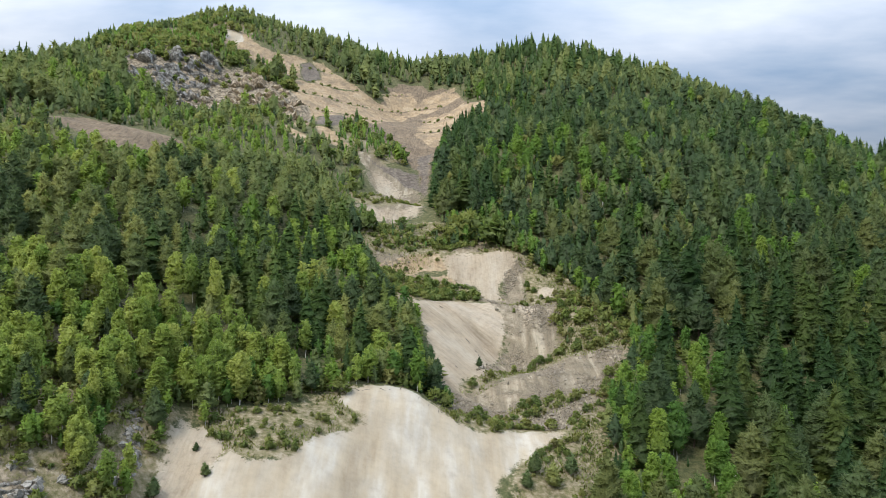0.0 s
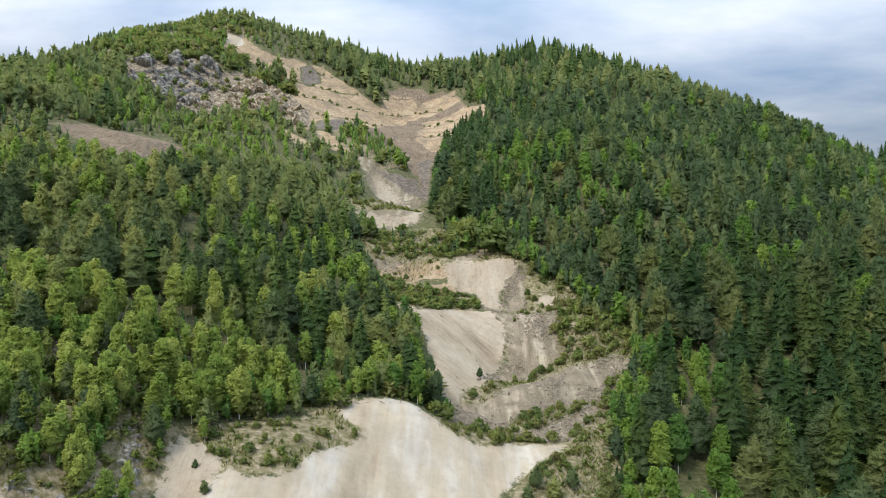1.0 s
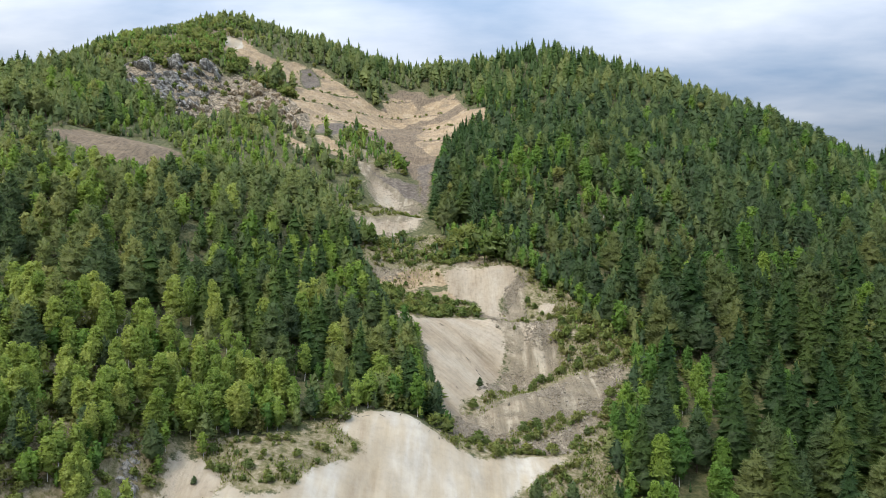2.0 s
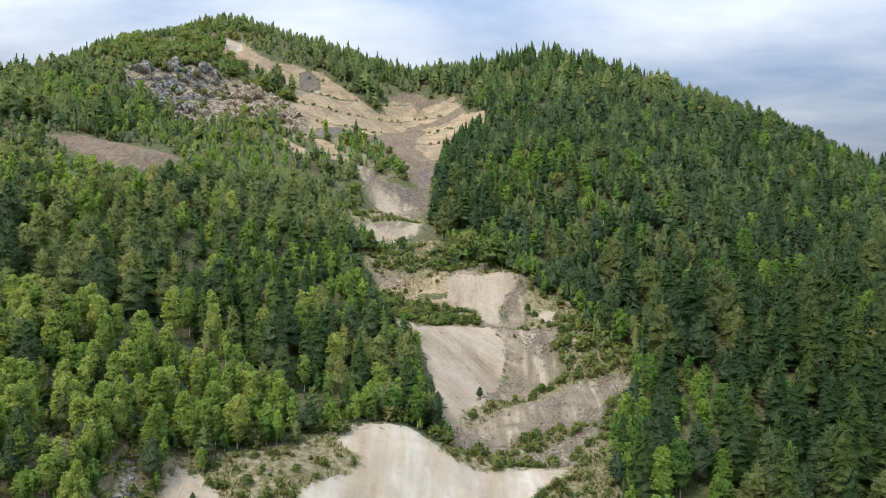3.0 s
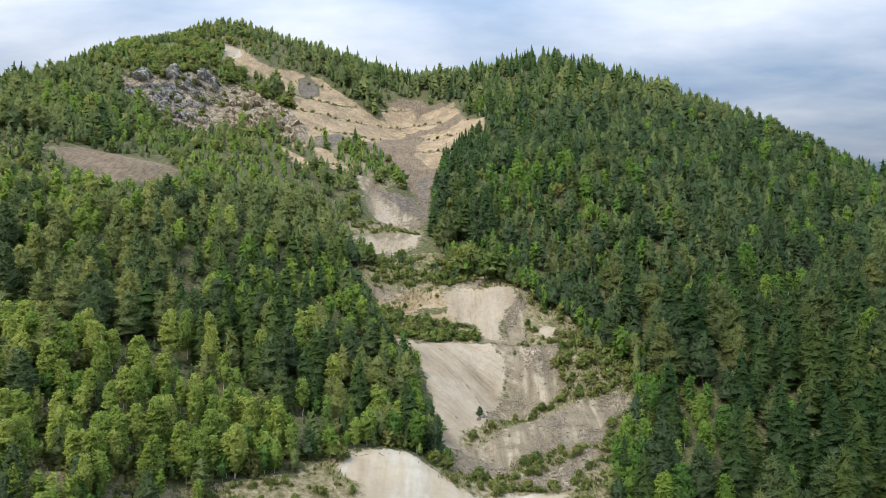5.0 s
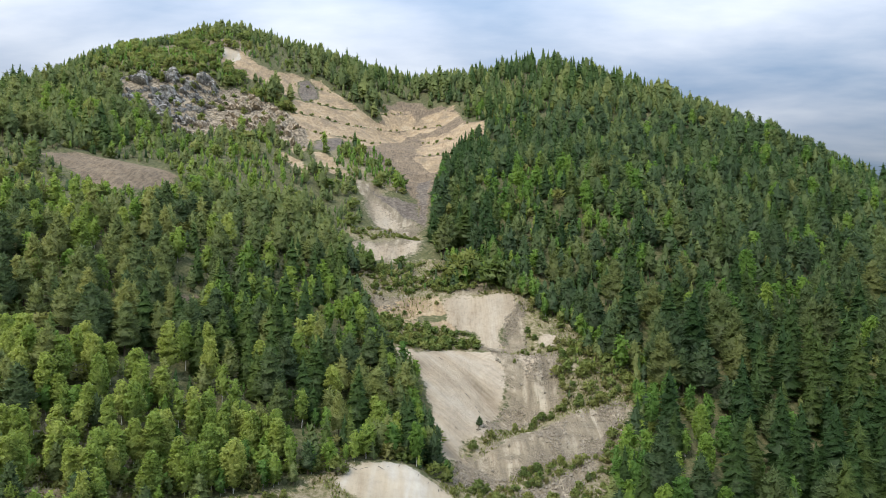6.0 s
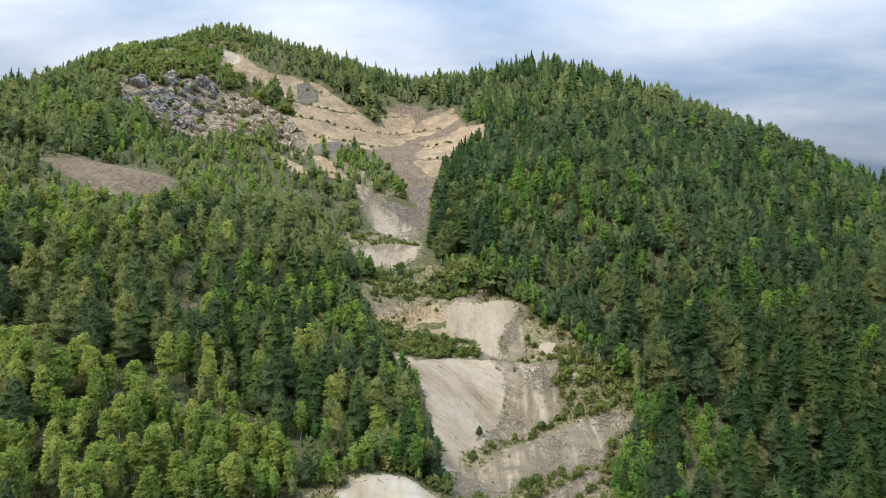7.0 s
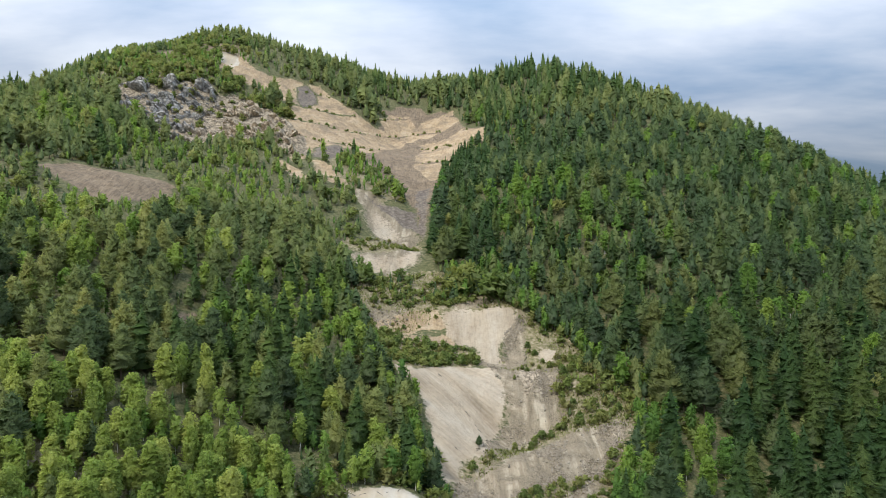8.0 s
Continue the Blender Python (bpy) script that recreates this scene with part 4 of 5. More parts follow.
    for k in np.nonzero((bare_ground(x, y) < -2) & (zones(BENCH_ZONES, x, y) < -2))[0]:
        places.append((x[k], y[k], ("birch", "pine", "spruce")[rng.randint(3)], rng.uniform(3, 8), rng.rand()))
    # low growth on the benches, too much to count
    x, y = rng.uniform(-46, 52, 4000), rng.uniform(108, 264, 4000)
    good = (zones(BENCH_ZONES[:-1], x, y) > 0) & (np.maximum(zones(CREAM_ZONES, x, y), zones(BEIGE_ZONES, x, y)) < -0.5) & (zones(RUBBLE_ZONES, x, y) < -0.5) & (fractal(x, y, 9, 2) > np.where(y < 140, 0.22, -0.08))
    for k in np.nonzero(good)[0][:420]:
        places.append((x[k], y[k], "bush", rng.uniform(0.4, 1.3), rng.rand()))
    x, y = rng.uniform(-24, 12, 900), rng.uniform(203, 226, 900)
    good = (zones(BENCH_ZONES, x, y) > -0.3) & (np.maximum(zones(CREAM_ZONES, x, y), zones(BEIGE_ZONES, x, y)) < -0.5) & (bare_ground(x, y) < -0.3)
    for k in np.nonzero(good)[0][:130]:
        places.append((x[k], y[k], "bush", rng.uniform(0.8, 2.4), rng.uniform(0, 0.7)))
    # light birches at the foot of the wood beside the pit
    for x0, x1, y0, y1, n in ((36, 50, 148, 168, 20), (26, 72, 112, 130, 38)):
        for k in range(n):
            places.append((rng.uniform(x0, x1), rng.uniform(y0, y1), "birch", rng.uniform(5, 9), rng.rand()))
    # young birches and undergrowth round the outcrop
    x, y = rng.uniform(-78, -30, 420), rng.uniform(92, 142, 420)
    off = np.maximum(bare_ground(x, y), zones(BENCH_ZONES[:-1], x, y))
    rock = zones(ROCK_ZONES, x, y)
    for k in np.nonzero((np.abs(x) < 0.66 * y + 12) & (off < -1))[0]:
        low = y[k] < 116 and x[k] < -40
        if rng.rand() < (0.55 if low else 0.45):
            places.append((x[k], y[k], "bush", rng.uniform(0.6, 1.5 if rock[k] > -0.5 else 2.6), rng.rand()))
        elif y[k] > 99 and (rock[k] < -0.5 or rng.rand() < 0.5):
            places.append((x[k], y[k], "birch", rng.uniform(4.0, 7.5) if low else rng.uniform(5.5, 10), rng.rand()))
    # undergrowth of the closed wood
    x, y = rng.uniform(-230, 240, 9000), rng.uniform(120, 470, 9000)
    closed = (np.abs(x) < 0.64 * y + 5) & (y < np.interp(x, RIDGE_X, RIDGE_Y)) & (bare_ground(x, y) < -1.5) & (zones(BENCH_ZONES, x, y) < -1.5) & (zones(ROCK_ZONES, x, y) < -1)
    closed &= ~((x > np.interp(y, CLEAR_Y, CLEAR_LEFT)) & (x < np.interp(y, CLEAR_Y, CLEAR_RIGHT))) & (inside_by(OPEN_NOTCH, x, y) < 0)
    for k in np.nonzero(closed)[0][:3200]:
        places.append((x[k], y[k], ("birch", "pine", "bush", "spruce")[rng.randint(4)], rng.uniform(1.8, 4.6), 0.9 * rng.rand()))
    # scrub birches on the summit above the cliff
    x, y = rng.uniform(-195, -112, 1500), rng.uniform(392, 492, 1500)
    for k in np.nonzero((bare_ground(x, y) < 0.5) & (zones(ROCK_ZONES, x, y) < -0.5) & (fractal(x, y, 22, 3) > -0.16))[0][:620]:
        places.append((x[k], y[k], ("birch", "birch", "bush", "birch")[rng.randint(4)], rng.uniform(2.0, 5.2), 0.15 + 0.6 * rng.rand()))
    # bushes crowding the broken ground east of the pit
    x, y = rng.uniform(24, 54, 500), rng.uniform(186, 218, 500)
    for k in np.nonzero((inside_by(EAST_SCRUB, x, y) > 0) & (bare_ground(x, y) < 0.6))[0][:95]:
        places.append((x[k], y[k], ("birch", "bush", "bush", "pine")[rng.randint(4)], rng.uniform(0.7, 2.6), 0.3 + 0.7 * rng.rand()))
    # bushes on the tread over the rusty face
    x, y = rng.uniform(-24, 12, 500), rng.uniform(232, 248, 500)
    for k in np.nonzero((y > np.interp(x, [-24, -10, 4, 12], [233, 237, 239.5, 241])) & (y < 248))[0][:120]:
        places.append((x[k], y[k], "bush", rng.uniform(0.6, 1.9), 0.8 * rng.rand()))
    # bushes along the treads of the ochre face
    x, y = rng.uniform(-100, 22, 3000), rng.uniform(345, 465, 3000)
    tread = ((hill(x, y) + 6.0 * fractal(x, y, 50, 2)) / 13.0) % 1.0
    for k in np.nonzero((zones(OCHRE_ZONES, x, y) > 0.5) & ((tread < 0.06) | (tread > 0.95)))[0][:80]:
        places.append((x[k], y[k], "bush", rng.uniform(0.5, 1.5), 0.7 * rng.rand()))
    # birches and bushes round the near outcrop
    x, y = rng.uniform(-72, -38, 260), rng.uniform(88, 122, 260)
    for k in np.nonzero((np.abs(x) < 0.66 * y + 12) & (bare_ground(x, y) < -0.8))[0]:
        if zones(ROCK_ZONES, x[k:k + 1], y[k:k + 1])[0] > -0.4:
            if rng.rand() < 0.3:
                places.append((x[k], y[k], "bush", rng.uniform(0.5, 1.6), rng.rand()))
        elif rng.rand() < 0.48 and y[k] > 99:
            places.append((x[k], y[k], "birch" if rng.rand() < 0.85 else "pine", rng.uniform(4.0, 8.5), rng.rand()))
        else:
            places.append((x[k], y[k], "bush", rng.uniform(0.7, 2.2), 0.8 * rng.rand()))
    return places


def plant():
    places = choose_places()
    xyz = np.array([(p[0], p[1]) for p in places])
    z = ground(xyz[:, 0], xyz[:, 1])
    rng = np.random.RandomState(11)
    labels = {"spruce": ("spruce_tree", "dark green spruce with drooping tiered branches on the slope", "spruces on the hillside"),
              "pine": ("pine_tree", "olive-green pine with a dense clumped crown on the slope", "pines on the hillside"),
              "birch": ("birch_tree", "bright green birch with a pale thin trunk on the slope", "birches on the hillside")}
    for kind in ("spruce", "pine", "birch", "bush"):
        mine = [k for k, p in enumerate(places) if p[2] == kind]
        mine.sort(key=lambda k: -places[k][3] / places[k][1])
        near = mine[:300] if kind != "bush" else []
        rest = mine[len(near):]
        if near:
            name, label, group = labels[kind]
            models = {}
            for n in (2000, 1150, 450):
                models[n] = []
                for s in range(4):
                    crown, normals, (tv, tf) = prototype(kind, 100 + s, n, 5, 8 if n > 500 else 4)
                    models[n].append((mesh_from(kind + "_trunk", tv, tf, [BARK[kind]]),
                                      mesh_from(kind + "_crown", crown, np.arange(len(crown)).reshape(-1, 3), [LEAF[kind][0]], normals=normals),
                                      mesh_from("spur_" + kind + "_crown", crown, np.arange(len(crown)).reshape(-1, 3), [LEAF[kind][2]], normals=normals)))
            for k in near:
                px, py, _, tall, _ = places[k]
                size = tall / py
                trunk, crown, spur_crown = models[2000 if size > 0.1 else (1150 if size > 0.06 else 450)][rng.randint(4)]
                tree = tagged(new(name), label, "tree", group)
                part("trunk", trunk, tree)
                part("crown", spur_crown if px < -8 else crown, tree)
                wide = tall * rng.uniform(1.0, 1.35)
                tree.matrix_world = pose(px, py, z[k] - 0.1, rng.uniform(-2, 2), rng.uniform(-2, 2), rng.uniform(0, 360)) @ Matrix.Diagonal((wide, wide, tall, 1))
        for region, pick in (("middle", [k for k in rest if places[k][1] < 285]), ("far", [k for k in rest if places[k][1] >= 285])):
            if not pick:
                continue
            models = {n: [prototype(kind, 300 + s, n, 3, 0) for s in range(6)] for n in (430, 280, 140, 80)}
            vs, fs, ms, ts, ns, count = [], [], [], [], [], 0
            for k in pick:
                px, py, _, tall, tint = places[k]
                size = tall / py
                crown, normals, (tv, tf) = models[430 if size > 0.048 else (280 if size > 0.034 else (140 if size > 0.018 else 80))][rng.randint(6)]
                a, wide = rng.uniform(0, 2 * math.pi), rng.uniform(1.0, 1.45)
                v = np.concatenate([crown, tv])
                c, s = math.cos(a) * tall * wide, math.sin(a) * tall * wide
                vs.append(np.c_[v[:, 0] * c - v[:, 1] * s + px, v[:, 0] * s + v[:, 1] * c + py, v[:, 2] * tall + z[k] - 0.1])
                f = np.concatenate([np.arange(len(crown)).reshape(-1, 3), tf + len(crown)]) + count
                fs.append(f)
                ms.append(np.r_[np.zeros(len(crown) // 3, int), np.ones(len(tf), int)])
                round_trunk = unit(tv * np.array([1, 1, 0]) + 1e-6)
                nv = np.concatenate([normals, round_trunk])
                ns.append(np.c_[nv[:, 0] * math.cos(a) - nv[:, 1] * math.sin(a), nv[:, 0] * math.sin(a) + nv[:, 1] * math.cos(a), nv[:, 2]])
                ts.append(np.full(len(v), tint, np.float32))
                count += len(v)
            me = mesh_from(kind + "_wood", np.concatenate(vs), np.concatenate(fs), [LEAF[kind][1], BARK[kind]], np.concatenate(ms), normals=np.concatenate(ns))
            at = me.attributes.new("tint", "FLOAT", "POINT")
            at.data.foreach_set("value", np.concatenate(ts))
            word = {"spruce": "dark green spruces", "pine": "olive-green pines", "birch": "bright green birches", "bush": "low green bushes"}[kind]
            where = "covering the middle slope" if region == "middle" else "covering the upper slope up to the ridge"
            tagged(new({"bush": "bushes"}.get(kind, kind + "_wood"), me), word + " standing close together, " + where, "wood", kind="stuff")


plant()


# ---- stones ----
def crag_mesh(seed, level=3, cuts=14):
    """A broken block: a ball cut flat by many planes, then roughened."""
    rng = np.random.RandomState(seed)
    bm = bmesh.new()
    bmesh.ops.create_icosphere(bm, subdivisions=level, radius=1.0)
    planes = unit(rng.normal(size=(cuts, 3)))
    depth = rng.uniform(0.42, 0.85, cuts)
    for v in bm.verts:
        p = np.array(v.co)
        for n, d in zip(planes, depth):
            over = p @ n - d
            if over > 0:
                p = p - n * over
        q = Vector(p * 3.1 + seed)
        p = p * (1 + 0.22 * noise.noise(q) + 0.12 * noise.noise(q * 2.7) + 0.06 * noise.noise(q * 6.1))
        v.co = p
    me = bpy.data.meshes.new("crag")
    bm.to_mesh(me)
    bm.free()
    return me


BLOCKS = np.random.RandomState(3).rand(65536, 8)


def facets(p, cell, seed):
    """Broken rock: a tilted plane to each irregular block, and how near its border is."""
    q = p / cell
    home = np.floor(q).astype(np.int64)
    best, second, value = np.full(len(p), 9.0), np.full(len(p), 9.0), np.zeros(len(p))
    for i in (-1, 0, 1):
        for j in (-1, 0, 1):
            for k in (-1, 0, 1):
                c = home + (i, j, k)
                r = BLOCKS[(c[:, 0] * 73856093 ^ c[:, 1] * 19349663 ^ c[:, 2] * 83492791 ^ seed * 7919) & 65535]
                off = q - c - r[:, :3]
                d = np.sqrt((off * off).sum(1))
                plane = r[:, 3] - 0.5 + (off * (r[:, 4:7] - 0.5)).sum(1) * 1.5
                near = d < best
                second = np.where(near, best, np.minimum(second, d))
                value = np.where(near, plane, value)
                best = np.where(near, d, best)
    return value, second - best


def rock_face(name, outline, gap, push, scales, bands, hollows, mat, label):
    """A bare rock face: the slope inside the outline, broken into blocks, with open joints and hollows."""
    o = np.array(outline, float)
    xs, ys = np.arange(o[:, 0].min() - 3, o[:, 0].max() + 3, gap), np.arange(o[:, 1].min() - 3, o[:, 1].max() + 3, gap * 0.8)
    gx, gy = np.meshgrid(xs, ys)
    x, y = gx.ravel(), gy.ravel()
    z = ground(x, y)
    ragged = inside_by(outline, x, y) + 3.0 * fractal(x, y, 9, 3)
    p = np.c_[x, y, z]
    shift, block = np.zeros(len(p)), np.zeros(len(p))
    for k, (cell, depth) in enumerate(scales):
        v, border = facets(p * (1.0, 1.0, 0.62) + 0.25 * cell * np.c_[fractal(x, y, cell, 2), fractal(y, x, cell, 2), fractal(x + 50, z, cell, 2)], cell, k + 1)
        shift += depth * v - 0.30 * depth * np.clip(1 - border / 0.10, 0, 1)
        block += v * (0.5, 0.3, 0.2)[k]
    # walls and ledges: each band of the slope stands upright
    level = (z + 5 * fractal(x, y, 16, 3) + 0.12 * x) / bands
    level = level - np.floor(level) - 0.5
    p[:, 1] -= step(ragged - 1.5, 3.0) * 0.6 * bands * level
    for hx, hy, hz, wide, deep in hollows:
        shift -= deep * np.exp(-(((x - hx) / wide) ** 2 + ((y - hy) / wide) ** 2 + ((z - hz) / (1.3 * wide)) ** 2) ** 2)
    inside = step(ragged, 2.5)[:, None]
    p = p + np.array(push) * (shift[:, None] * inside) - np.array((0, 0, 1.0)) * (1 - inside) * scales[0][1] * 0.7
    w, h = len(xs), len(ys)
    i = (np.arange(h - 1)[:, None] * w + np.arange(w - 1)[None]).ravel()
    f = np.c_[i, i + 1, i + w + 1, i + w]
    f = f[(ragged[f] > -2.0).any(1)]
    me = mesh_from(name, p, f, [mat], smooth=False)
    me.attributes.new("block", "FLOAT", "POINT").data.foreach_set("value", (block + 0.5).astype(np.float32))
    return tagged(new(name, me), label, "rock", kind="structure")


def set_faces():
    rock_face("cliff_face", ROCK_ZONES[0], 0.62, (0.12, -0.72, 0.5), ((10.0, 6.0), (4.0, 3.2), (1.6, 1.3)), 7.0,
              ((-122, 390, 160, 3.6, 14), (-116, 391, 157, 2.0, 7), (-130, 368, 148, 2.0, 6), (-77, 373, 142, 1.2, 3), (-124, 372, 149, 1.6, 4)), CLIFF_FACE, "fractured grey and tan cliff with dark hollows under the summit")
    rock_face("outcrop_face", ROCK_ZONES[1], 0.3, (0.25, -0.6, 0.55), ((4.0, 2.2), (1.6, 0.9), (0.7, 0.35)), 4.0, (), OUTCROP_FACE, "lichen-grey broken outcrop among the birches")
    rock_face("outcrop_face", ROCK_ZONES[2], 0.3, (0.6, -0.3, 0.7), ((3.5, 2.8), (1.4, 1.0), (0.7, 0.35)), 4.0, (), OUTCROP_FACE, "narrow lichen-grey rock rib among the birches")


def set_stones():
    rng = np.random.RandomState(21)
    crags = [crag_mesh(s) for s in range(6)]
    for me in crags:
        me.materials.append(CLIFF_STONE)
    tan = [me.copy() for me in crags]
    for me in tan:
        me.materials[0] = TAN_STONE
    grey = [me.copy() for me in crags]
    for me in grey:
        me.materials[0] = OUTCROP_STONE

    def crag(x, y, size, tall, label, group):
        z = float(ground(np.array([x]), np.array([y]))[0])
        ob = tagged(new("rock_crag", (tan if "tan" in label else (grey if "outcrop" in label else crags))[rng.randint(6)]), label, "rock", group)
        ob.matrix_world = pose(x, y, z - 0.15 * size * tall, rng.uniform(-25, 25), rng.uniform(-25, 25), rng.uniform(0, 360)) @ Matrix.Diagonal((size, size * rng.uniform(0.6, 1.0), size * tall, 1))

    # blocks standing out of the upper cliff
    made = 0
    while made < 26:
        x, y = rng.uniform(-160, -66), rng.uniform(346, 408)
        if inside_by(ROCK_ZONES[0], np.array([x]), np.array([y]))[0] > 0.5:
            tan_side = x > -116
            crag(x, y, rng.uniform(0.8, 1.8) if tan_side else rng.uniform(1.0, 2.2), rng.uniform(0.8, 1.4), ("fractured tan cliff rock beside the ochre face" if tan_side else "fractured grey cliff rock jutting from the upper slope"), "crags of the upper cliff")
            made += 1
    # broken blocks round the outcrop among the birches
    for k in range(26):
        x, y = (rng.uniform(-62, -44), rng.uniform(89, 99)) if k < 16 else (rng.uniform(-50, -44), rng.uniform(99, 114))
        crag(x, y, 0.5 + 1.1 * rng.rand() ** 1.5, rng.uniform(0.5, 0.9), "lichen-grey outcrop rock among the birches", "outcrop rocks")
    # loose blocks on the quarry floor and ramps
    small = [crag_mesh(40 + s, 2, 9) for s in range(5)]
    for me in small:
        me.materials.append(PALE_STONE)
    x, y = rng.uniform(-20, 46, 3000), rng.uniform(140, 236, 3000)
    keep = np.nonzero(zones(RUBBLE_ZONES, x, y) > -1.5)[0][:150]
    spots = list(zip(x[keep], y[keep]))
    zs = ground(np.array([p[0] for p in spots]), np.array([p[1] for p in spots]))
    for (x, y), z in zip(spots, zs):
        size = 0.2 + 0.45 * rng.rand() ** 3
        ob = tagged(new("boulder", small[rng.randint(5)]), "pale angular quarry boulder lying on rubble", "boulder", "quarry boulders")
        ob.matrix_world = pose(x, y, z + size * 0.25, rng.uniform(0, 360), rng.uniform(0, 360), rng.uniform(0, 360)) @ Matrix.Diagonal((size, size * rng.uniform(0.6, 1), size * rng.uniform(0.5, 0.9), 1))
    # gravel and small stones, too many to count
    pts = []
    while len(pts) < 9000:
        x, y = rng.uniform(-45, 48, 4000), rng.uniform(95, 300, 4000)
        d = zones(RUBBLE_ZONES, x, y)
        keep = (d > -1.0) & (y > 140) & (y < 246) & (fractal(x, y, 9, 2) > -0.05)
        pts += list(zip(x[keep], y[keep]))
    pts = np.array(pts[:9000])
    z = ground(pts[:, 0], pts[:, 1])
    octa = np.array([(1, 0, 0), (-1, 0, 0), (0, 1, 0), (0, -1, 0), (0, 0, 1), (0, 0, -1)], float)
    tri = np.array([(0, 2, 4), (2, 1, 4), (1, 3, 4), (3, 0, 4), (2, 0, 5), (1, 2, 5), (3, 1, 5), (0, 3, 5)])
    size = 0.08 + 0.3 * rng.rand(len(pts)) ** 3
    v = octa[None] * size[:, None, None] * rng.uniform(0.5, 1.2, (len(pts), 6, 1)) + rng.normal(0, 0.15, (len(pts), 6, 3)) * size[:, None, None]
    v = v + np.c_[pts, z + size * 0.3][:, None]
    f = tri[None] + 6 * np.arange(len(pts))[:, None, None]
    tagged(new("gravel", mesh_from("gravel", v.reshape(-1, 3), f.reshape(-1, 3), [PALE_STONE], smooth=False)), "loose pale stones strewn over the quarry slopes", "gravel", kind="stuff")


set_stones()
set_faces()


# ---- bushes, young trees and grass on the benches ----
def plant_benches():
    rng = np.random.RandomState(31)
    models = []
    for s in range(6):
        crown, normals, (tv, tf) = prototype("bush", 500 + s, 420, 3, 8)
        models.append((mesh_from("bush_stems", tv, tf, [BARK["bush"]]), mesh_from("bush_leaves", crown, np.arange(len(crown)).reshape(-1, 3), [LEAF["bush"][0]], normals=normals)))
    spots = []
    amount = ((0, 46), (1, 68), (2, 70), (3, 30), (6, 22), (7, 34), (8, 30))
    for k, n in amount:
        p = np.array(BENCH_ZONES[k], float)
        x, y = rng.uniform(p[:, 0].min(), p[:, 0].max(), 1500), rng.uniform(p[:, 1].min(), p[:, 1].max(), 1500)
        keep = (inside_by(BENCH_ZONES[k], x, y) > 0.3) & (np.maximum(zones(CREAM_ZONES, x, y), zones(BEIGE_ZONES, x, y)) < -0.4) & (zones(RUBBLE_ZONES, x, y) < np.where(rng.rand(1500) < 0.1, 0.5, -0.3))
        keep = np.nonzero(keep)[0][:n]
        spots += list(zip(x[keep], y[keep]))
    z = ground(np.array([p[0] for p in spots]), np.array([p[1] for p in spots]))
    for (x, y), h in zip(spots, z):
        stems, leaves = models[rng.randint(6)]
        ob = tagged(new("bush"), "low olive-green bush on a quarry bench", "bush", "bushes on the benches")
        part("stem", stems, ob)
        part("foliage", leaves, ob)
        tall = (0.5 + 1.0 * rng.rand() ** 1.6) if y < 140 else (0.6 + 1.7 * rng.rand() ** 1.6)
        wide = tall * rng.uniform(0.9, 1.5)
        ob.matrix_world = pose(x, y, h - 0.05, 0, 0, rng.uniform(0, 360)) @ Matrix.Diagonal((wide, wide, tall, 1))
    # grass, too much to count
    pts = []
    while len(pts) < 16000:
        x, y = rng.uniform(-62, 52, 9000), rng.uniform(92, 265, 9000)
        d = np.maximum(zones(BENCH_ZONES, x, y), np.where((x < -35) & (y < 130), 1.0, -5))
        keep = (d > -1) & (np.maximum(zones(CREAM_ZONES, x, y), zones(BEIGE_ZONES, x, y)) < -0.3) & (zones(RUBBLE_ZONES, x, y) < 0.3) & (fractal(x, y, 6, 3) > -0.12 + 0.2 * rng.rand(9000))
        pts += list(zip(x[keep], y[keep]))
    pts = np.array(pts[:16000])
    z = ground(pts[:, 0], pts[:, 1])
    n = len(pts)
    way = unit(np.c_[rng.normal(0, 0.35, (n, 2)), np.ones(n)])
    length = rng.uniform(0.25, 0.75, n)
    v = spray(rng, np.c_[pts, z - 0.03], way, length, length * 0.5)
    me = mesh_from("grass", v, np.arange(3 * n).reshape(-1, 3), [LEAF["bush"][1]], normals=np.repeat(unit(way + rng.normal(0, 0.2, (n, 3))), 3, 0))
    me.attributes.new("tint", "FLOAT", "POINT").data.foreach_set("value", np.repeat(rng.uniform(0.35, 1.0, n), 3).astype(np.float32))
    tagged(new("grass", me), "tufts of dry green grass on the quarry benches", "grass", kind="stuff")


plant_benches()


# ---- sticks and logs ----
WEATHERED = bark_material("weathered_wood", [(0.3, (0.06, 0.052, 0.045)), (0.7, (0.19, 0.165, 0.14))], 4, (1, 1, 0.3))


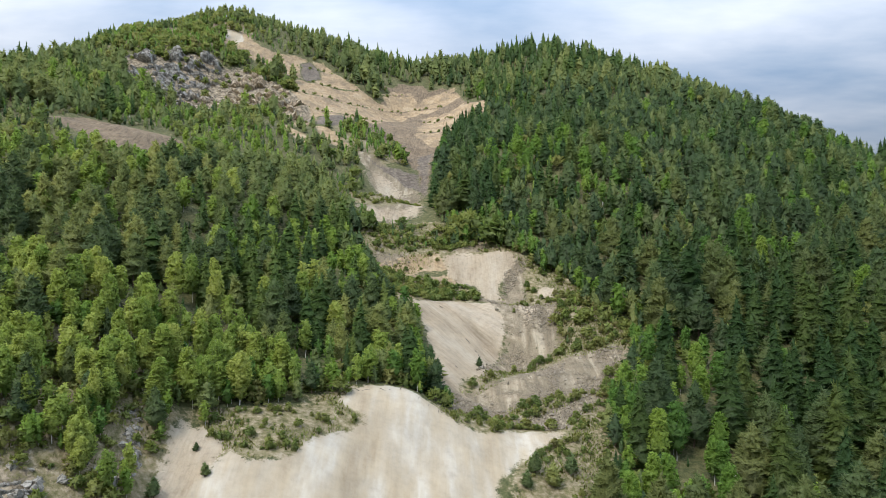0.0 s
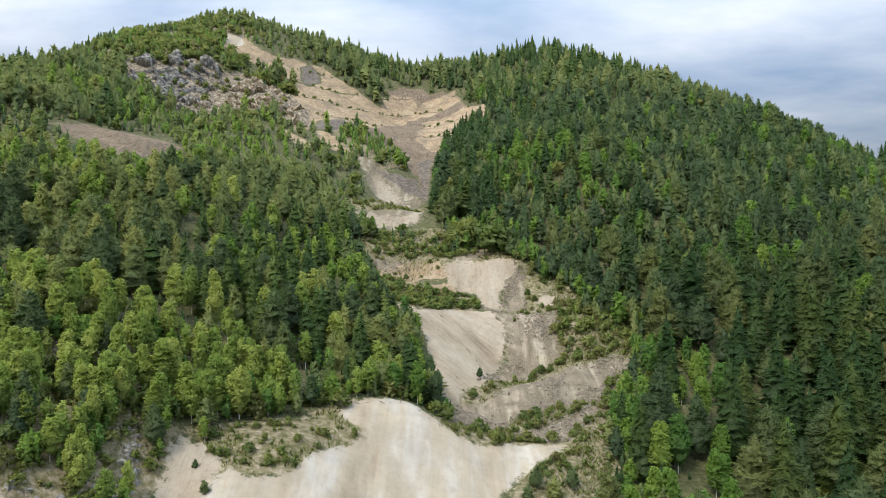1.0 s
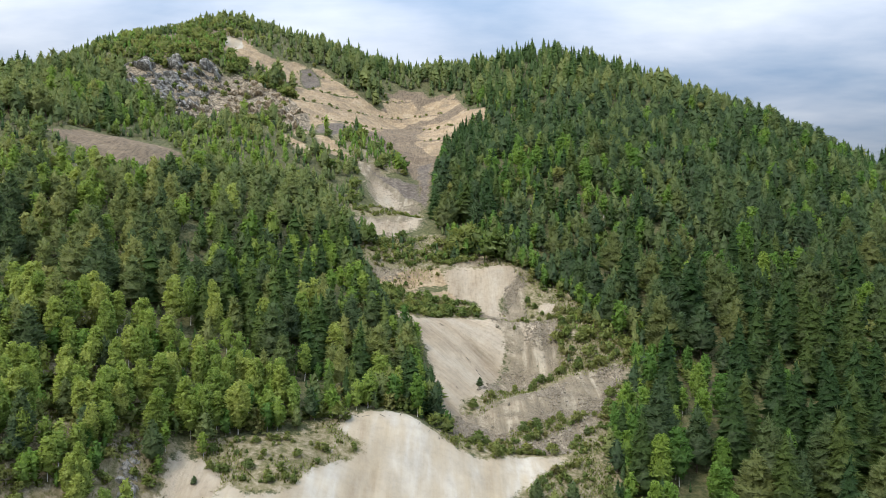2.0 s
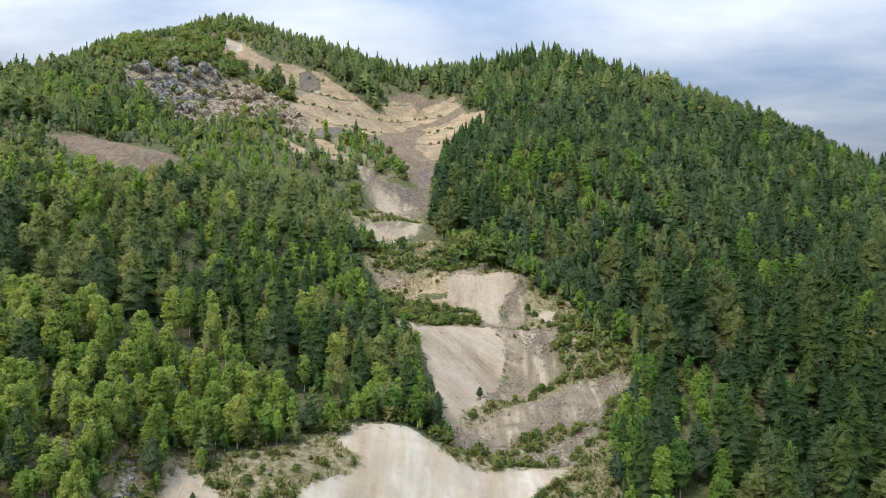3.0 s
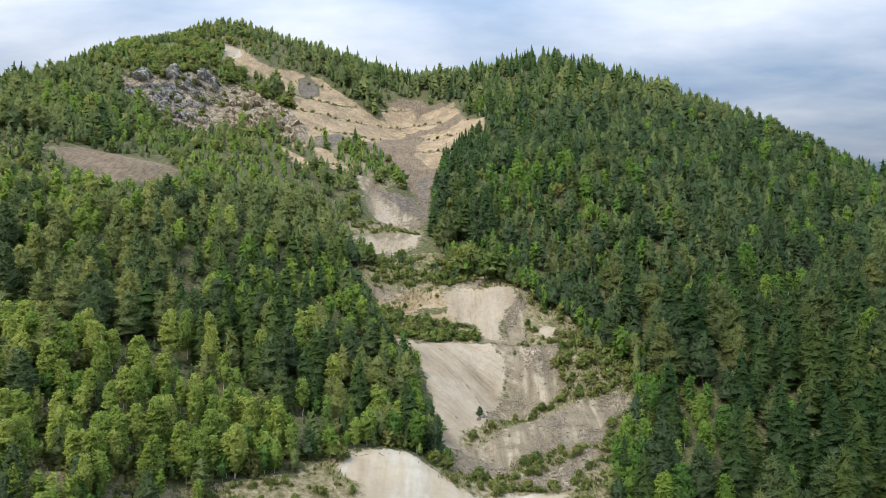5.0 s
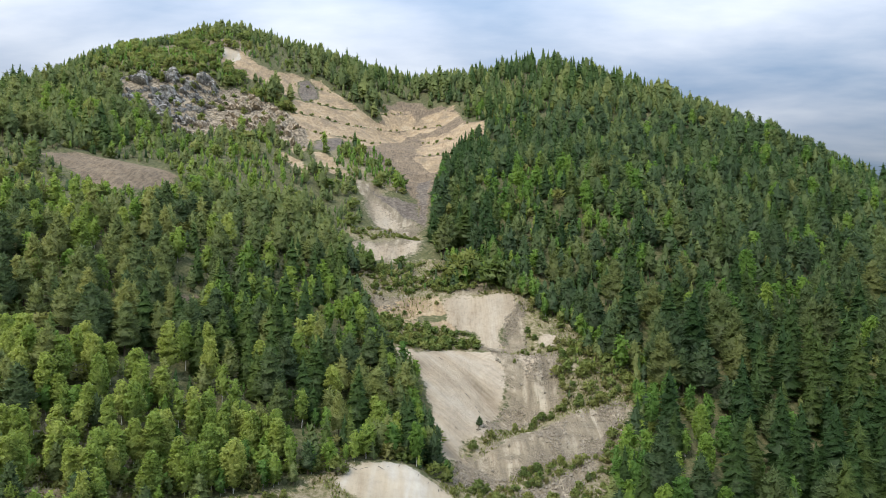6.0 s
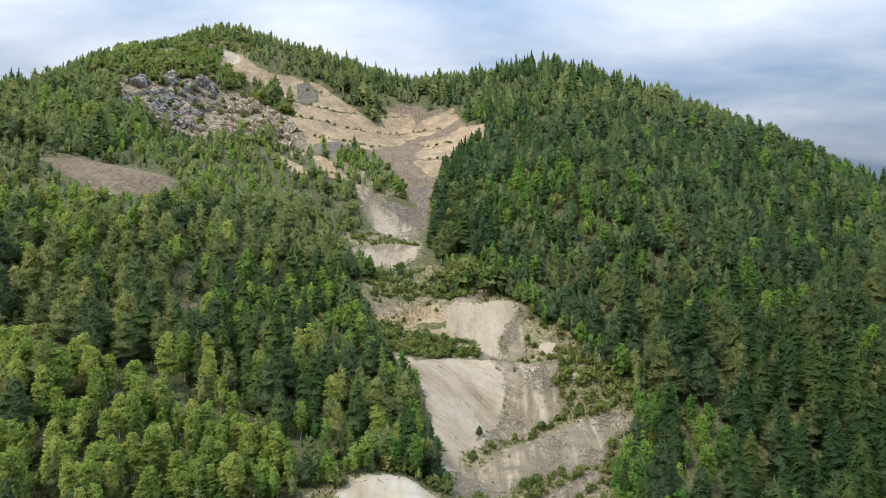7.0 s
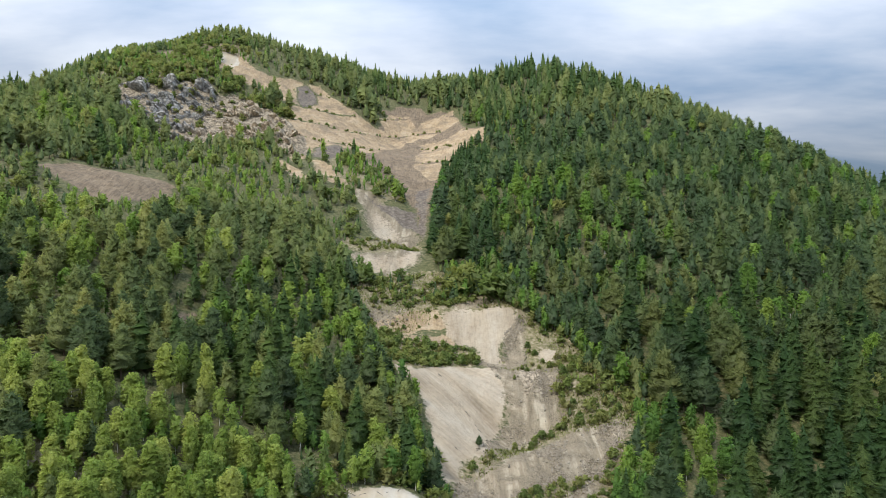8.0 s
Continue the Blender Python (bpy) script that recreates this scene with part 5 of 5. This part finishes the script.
def stick(name, label, category, group, start, way, length, radius, seed):
    """A bent, tapering stem with a few broken side stubs."""
    rng = np.random.RandomState(seed)
    way = np.array(way, float) / np.linalg.norm(way)
    side = np.cross(way, (0.3, 0.2, 0.9))
    pts = [way * length * k + side * length * rng.normal(0, 0.02) for k in np.linspace(0, 1, 5)]
    curve = bpy.data.curves.new(name, "CURVE")
    curve.dimensions, curve.bevel_depth, curve.bevel_resolution, curve.use_fill_caps = "3D", radius, 1, True
    lines = [(pts, (1, 0.9, 0.75, 0.55, 0.3))]
    for k in range(3):
        base = pts[1 + k]
        out = base + (side * rng.choice((-1, 1)) + way * 0.5 + rng.normal(0, 0.3, 3)) * length * 0.14
        lines.append(([base, (base + out) / 2, out], (0.45, 0.3, 0.12)))
    for line, radii in lines:
        sp = curve.splines.new("POLY")
        sp.points.add(len(line) - 1)
        for p, q, r in zip(sp.points, line, radii):
            p.co, p.radius = (*q, 1), r
    curve.materials.append(WEATHERED)
    raw = new(name, curve)
    me = bpy.data.meshes.new_from_object(raw.evaluated_get(bpy.context.evaluated_depsgraph_get()))
    bpy.data.objects.remove(raw)
    ob = tagged(new(name, me), label, category, group)
    ob.location = start


def set_sticks():
    rng = np.random.RandomState(77)
    logs = [(-1, 203, 1.5), (6, 194, 2.0), (9, 190, 1.2), (8.4, 191, 0.9), (3, 177, 1.0)]
    for k, (x, y, length) in enumerate(logs):
        turn = rng.normal(0.5, 0.35)
        a, b = np.array([x, x + math.cos(turn) * length]), np.array([y, y - math.sin(turn) * length])
        z = ground(a, b)
        stick("fallen_log", "grey weathered log lying on the pale quarry face", "log", "fallen logs", (a[0], b[0], z[0] + 0.12), (a[1] - a[0], b[1] - b[0], z[1] - z[0]), length, 0.10, k)
    for k in range(9):
        x = -16 + 1.9 * k
        y = float(np.interp(x, (-18, -16, -7, 0), (138, 140.2, 144.2, 141.5)))
        z = float(ground(np.array([x]), np.array([y]))[0])
        stick("dead_branch", "thin dead branch hanging over the crest of the white face", "branch", "branches on the crest", (x, y, z + 0.05), (rng.normal(0, 0.8), -0.8, -0.2 if k % 4 else 1.0), rng.uniform(0.8, 2.0), 0.06, 40 + k)


set_sticks()


def lone_pines():
    """Small pines that have taken root on the bare faces."""
    rng = np.random.RandomState(91)
    crown, normals, (tv, tf) = prototype("pine", 700, 700, 4, 4)
    trunk = mesh_from("small_pine_trunk", tv, tf, [BARK["pine"]])
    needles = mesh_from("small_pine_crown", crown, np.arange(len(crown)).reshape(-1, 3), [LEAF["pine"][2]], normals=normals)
    for x, y, tall in ((9, 182, 2.8), (20, 207, 1.6), (-38, 113, 1.6), (10, 122, 2.2), (17, 135, 4.5), (20, 133, 5.0), (15, 131, 3.6), (24, 137, 4.2), (31, 160, 2.4), (22, 154, 2.0), (14, 149, 1.8), (-35, 108, 2.4), (-41, 104, 3.4)):
        z = float(ground(np.array([x]), np.array([y]))[0])
        tree = tagged(new("young_pine"), "small young pine rooted on bare quarry ground", "tree", "young pines in the quarry")
        part("trunk", trunk, tree)
        part("crown", needles, tree)
        tree.matrix_world = pose(x, y, z - 0.1, 0, 0, rng.uniform(0, 360)) @ Matrix.Diagonal((tall * 1.5, tall * 1.5, tall, 1))


lone_pines()
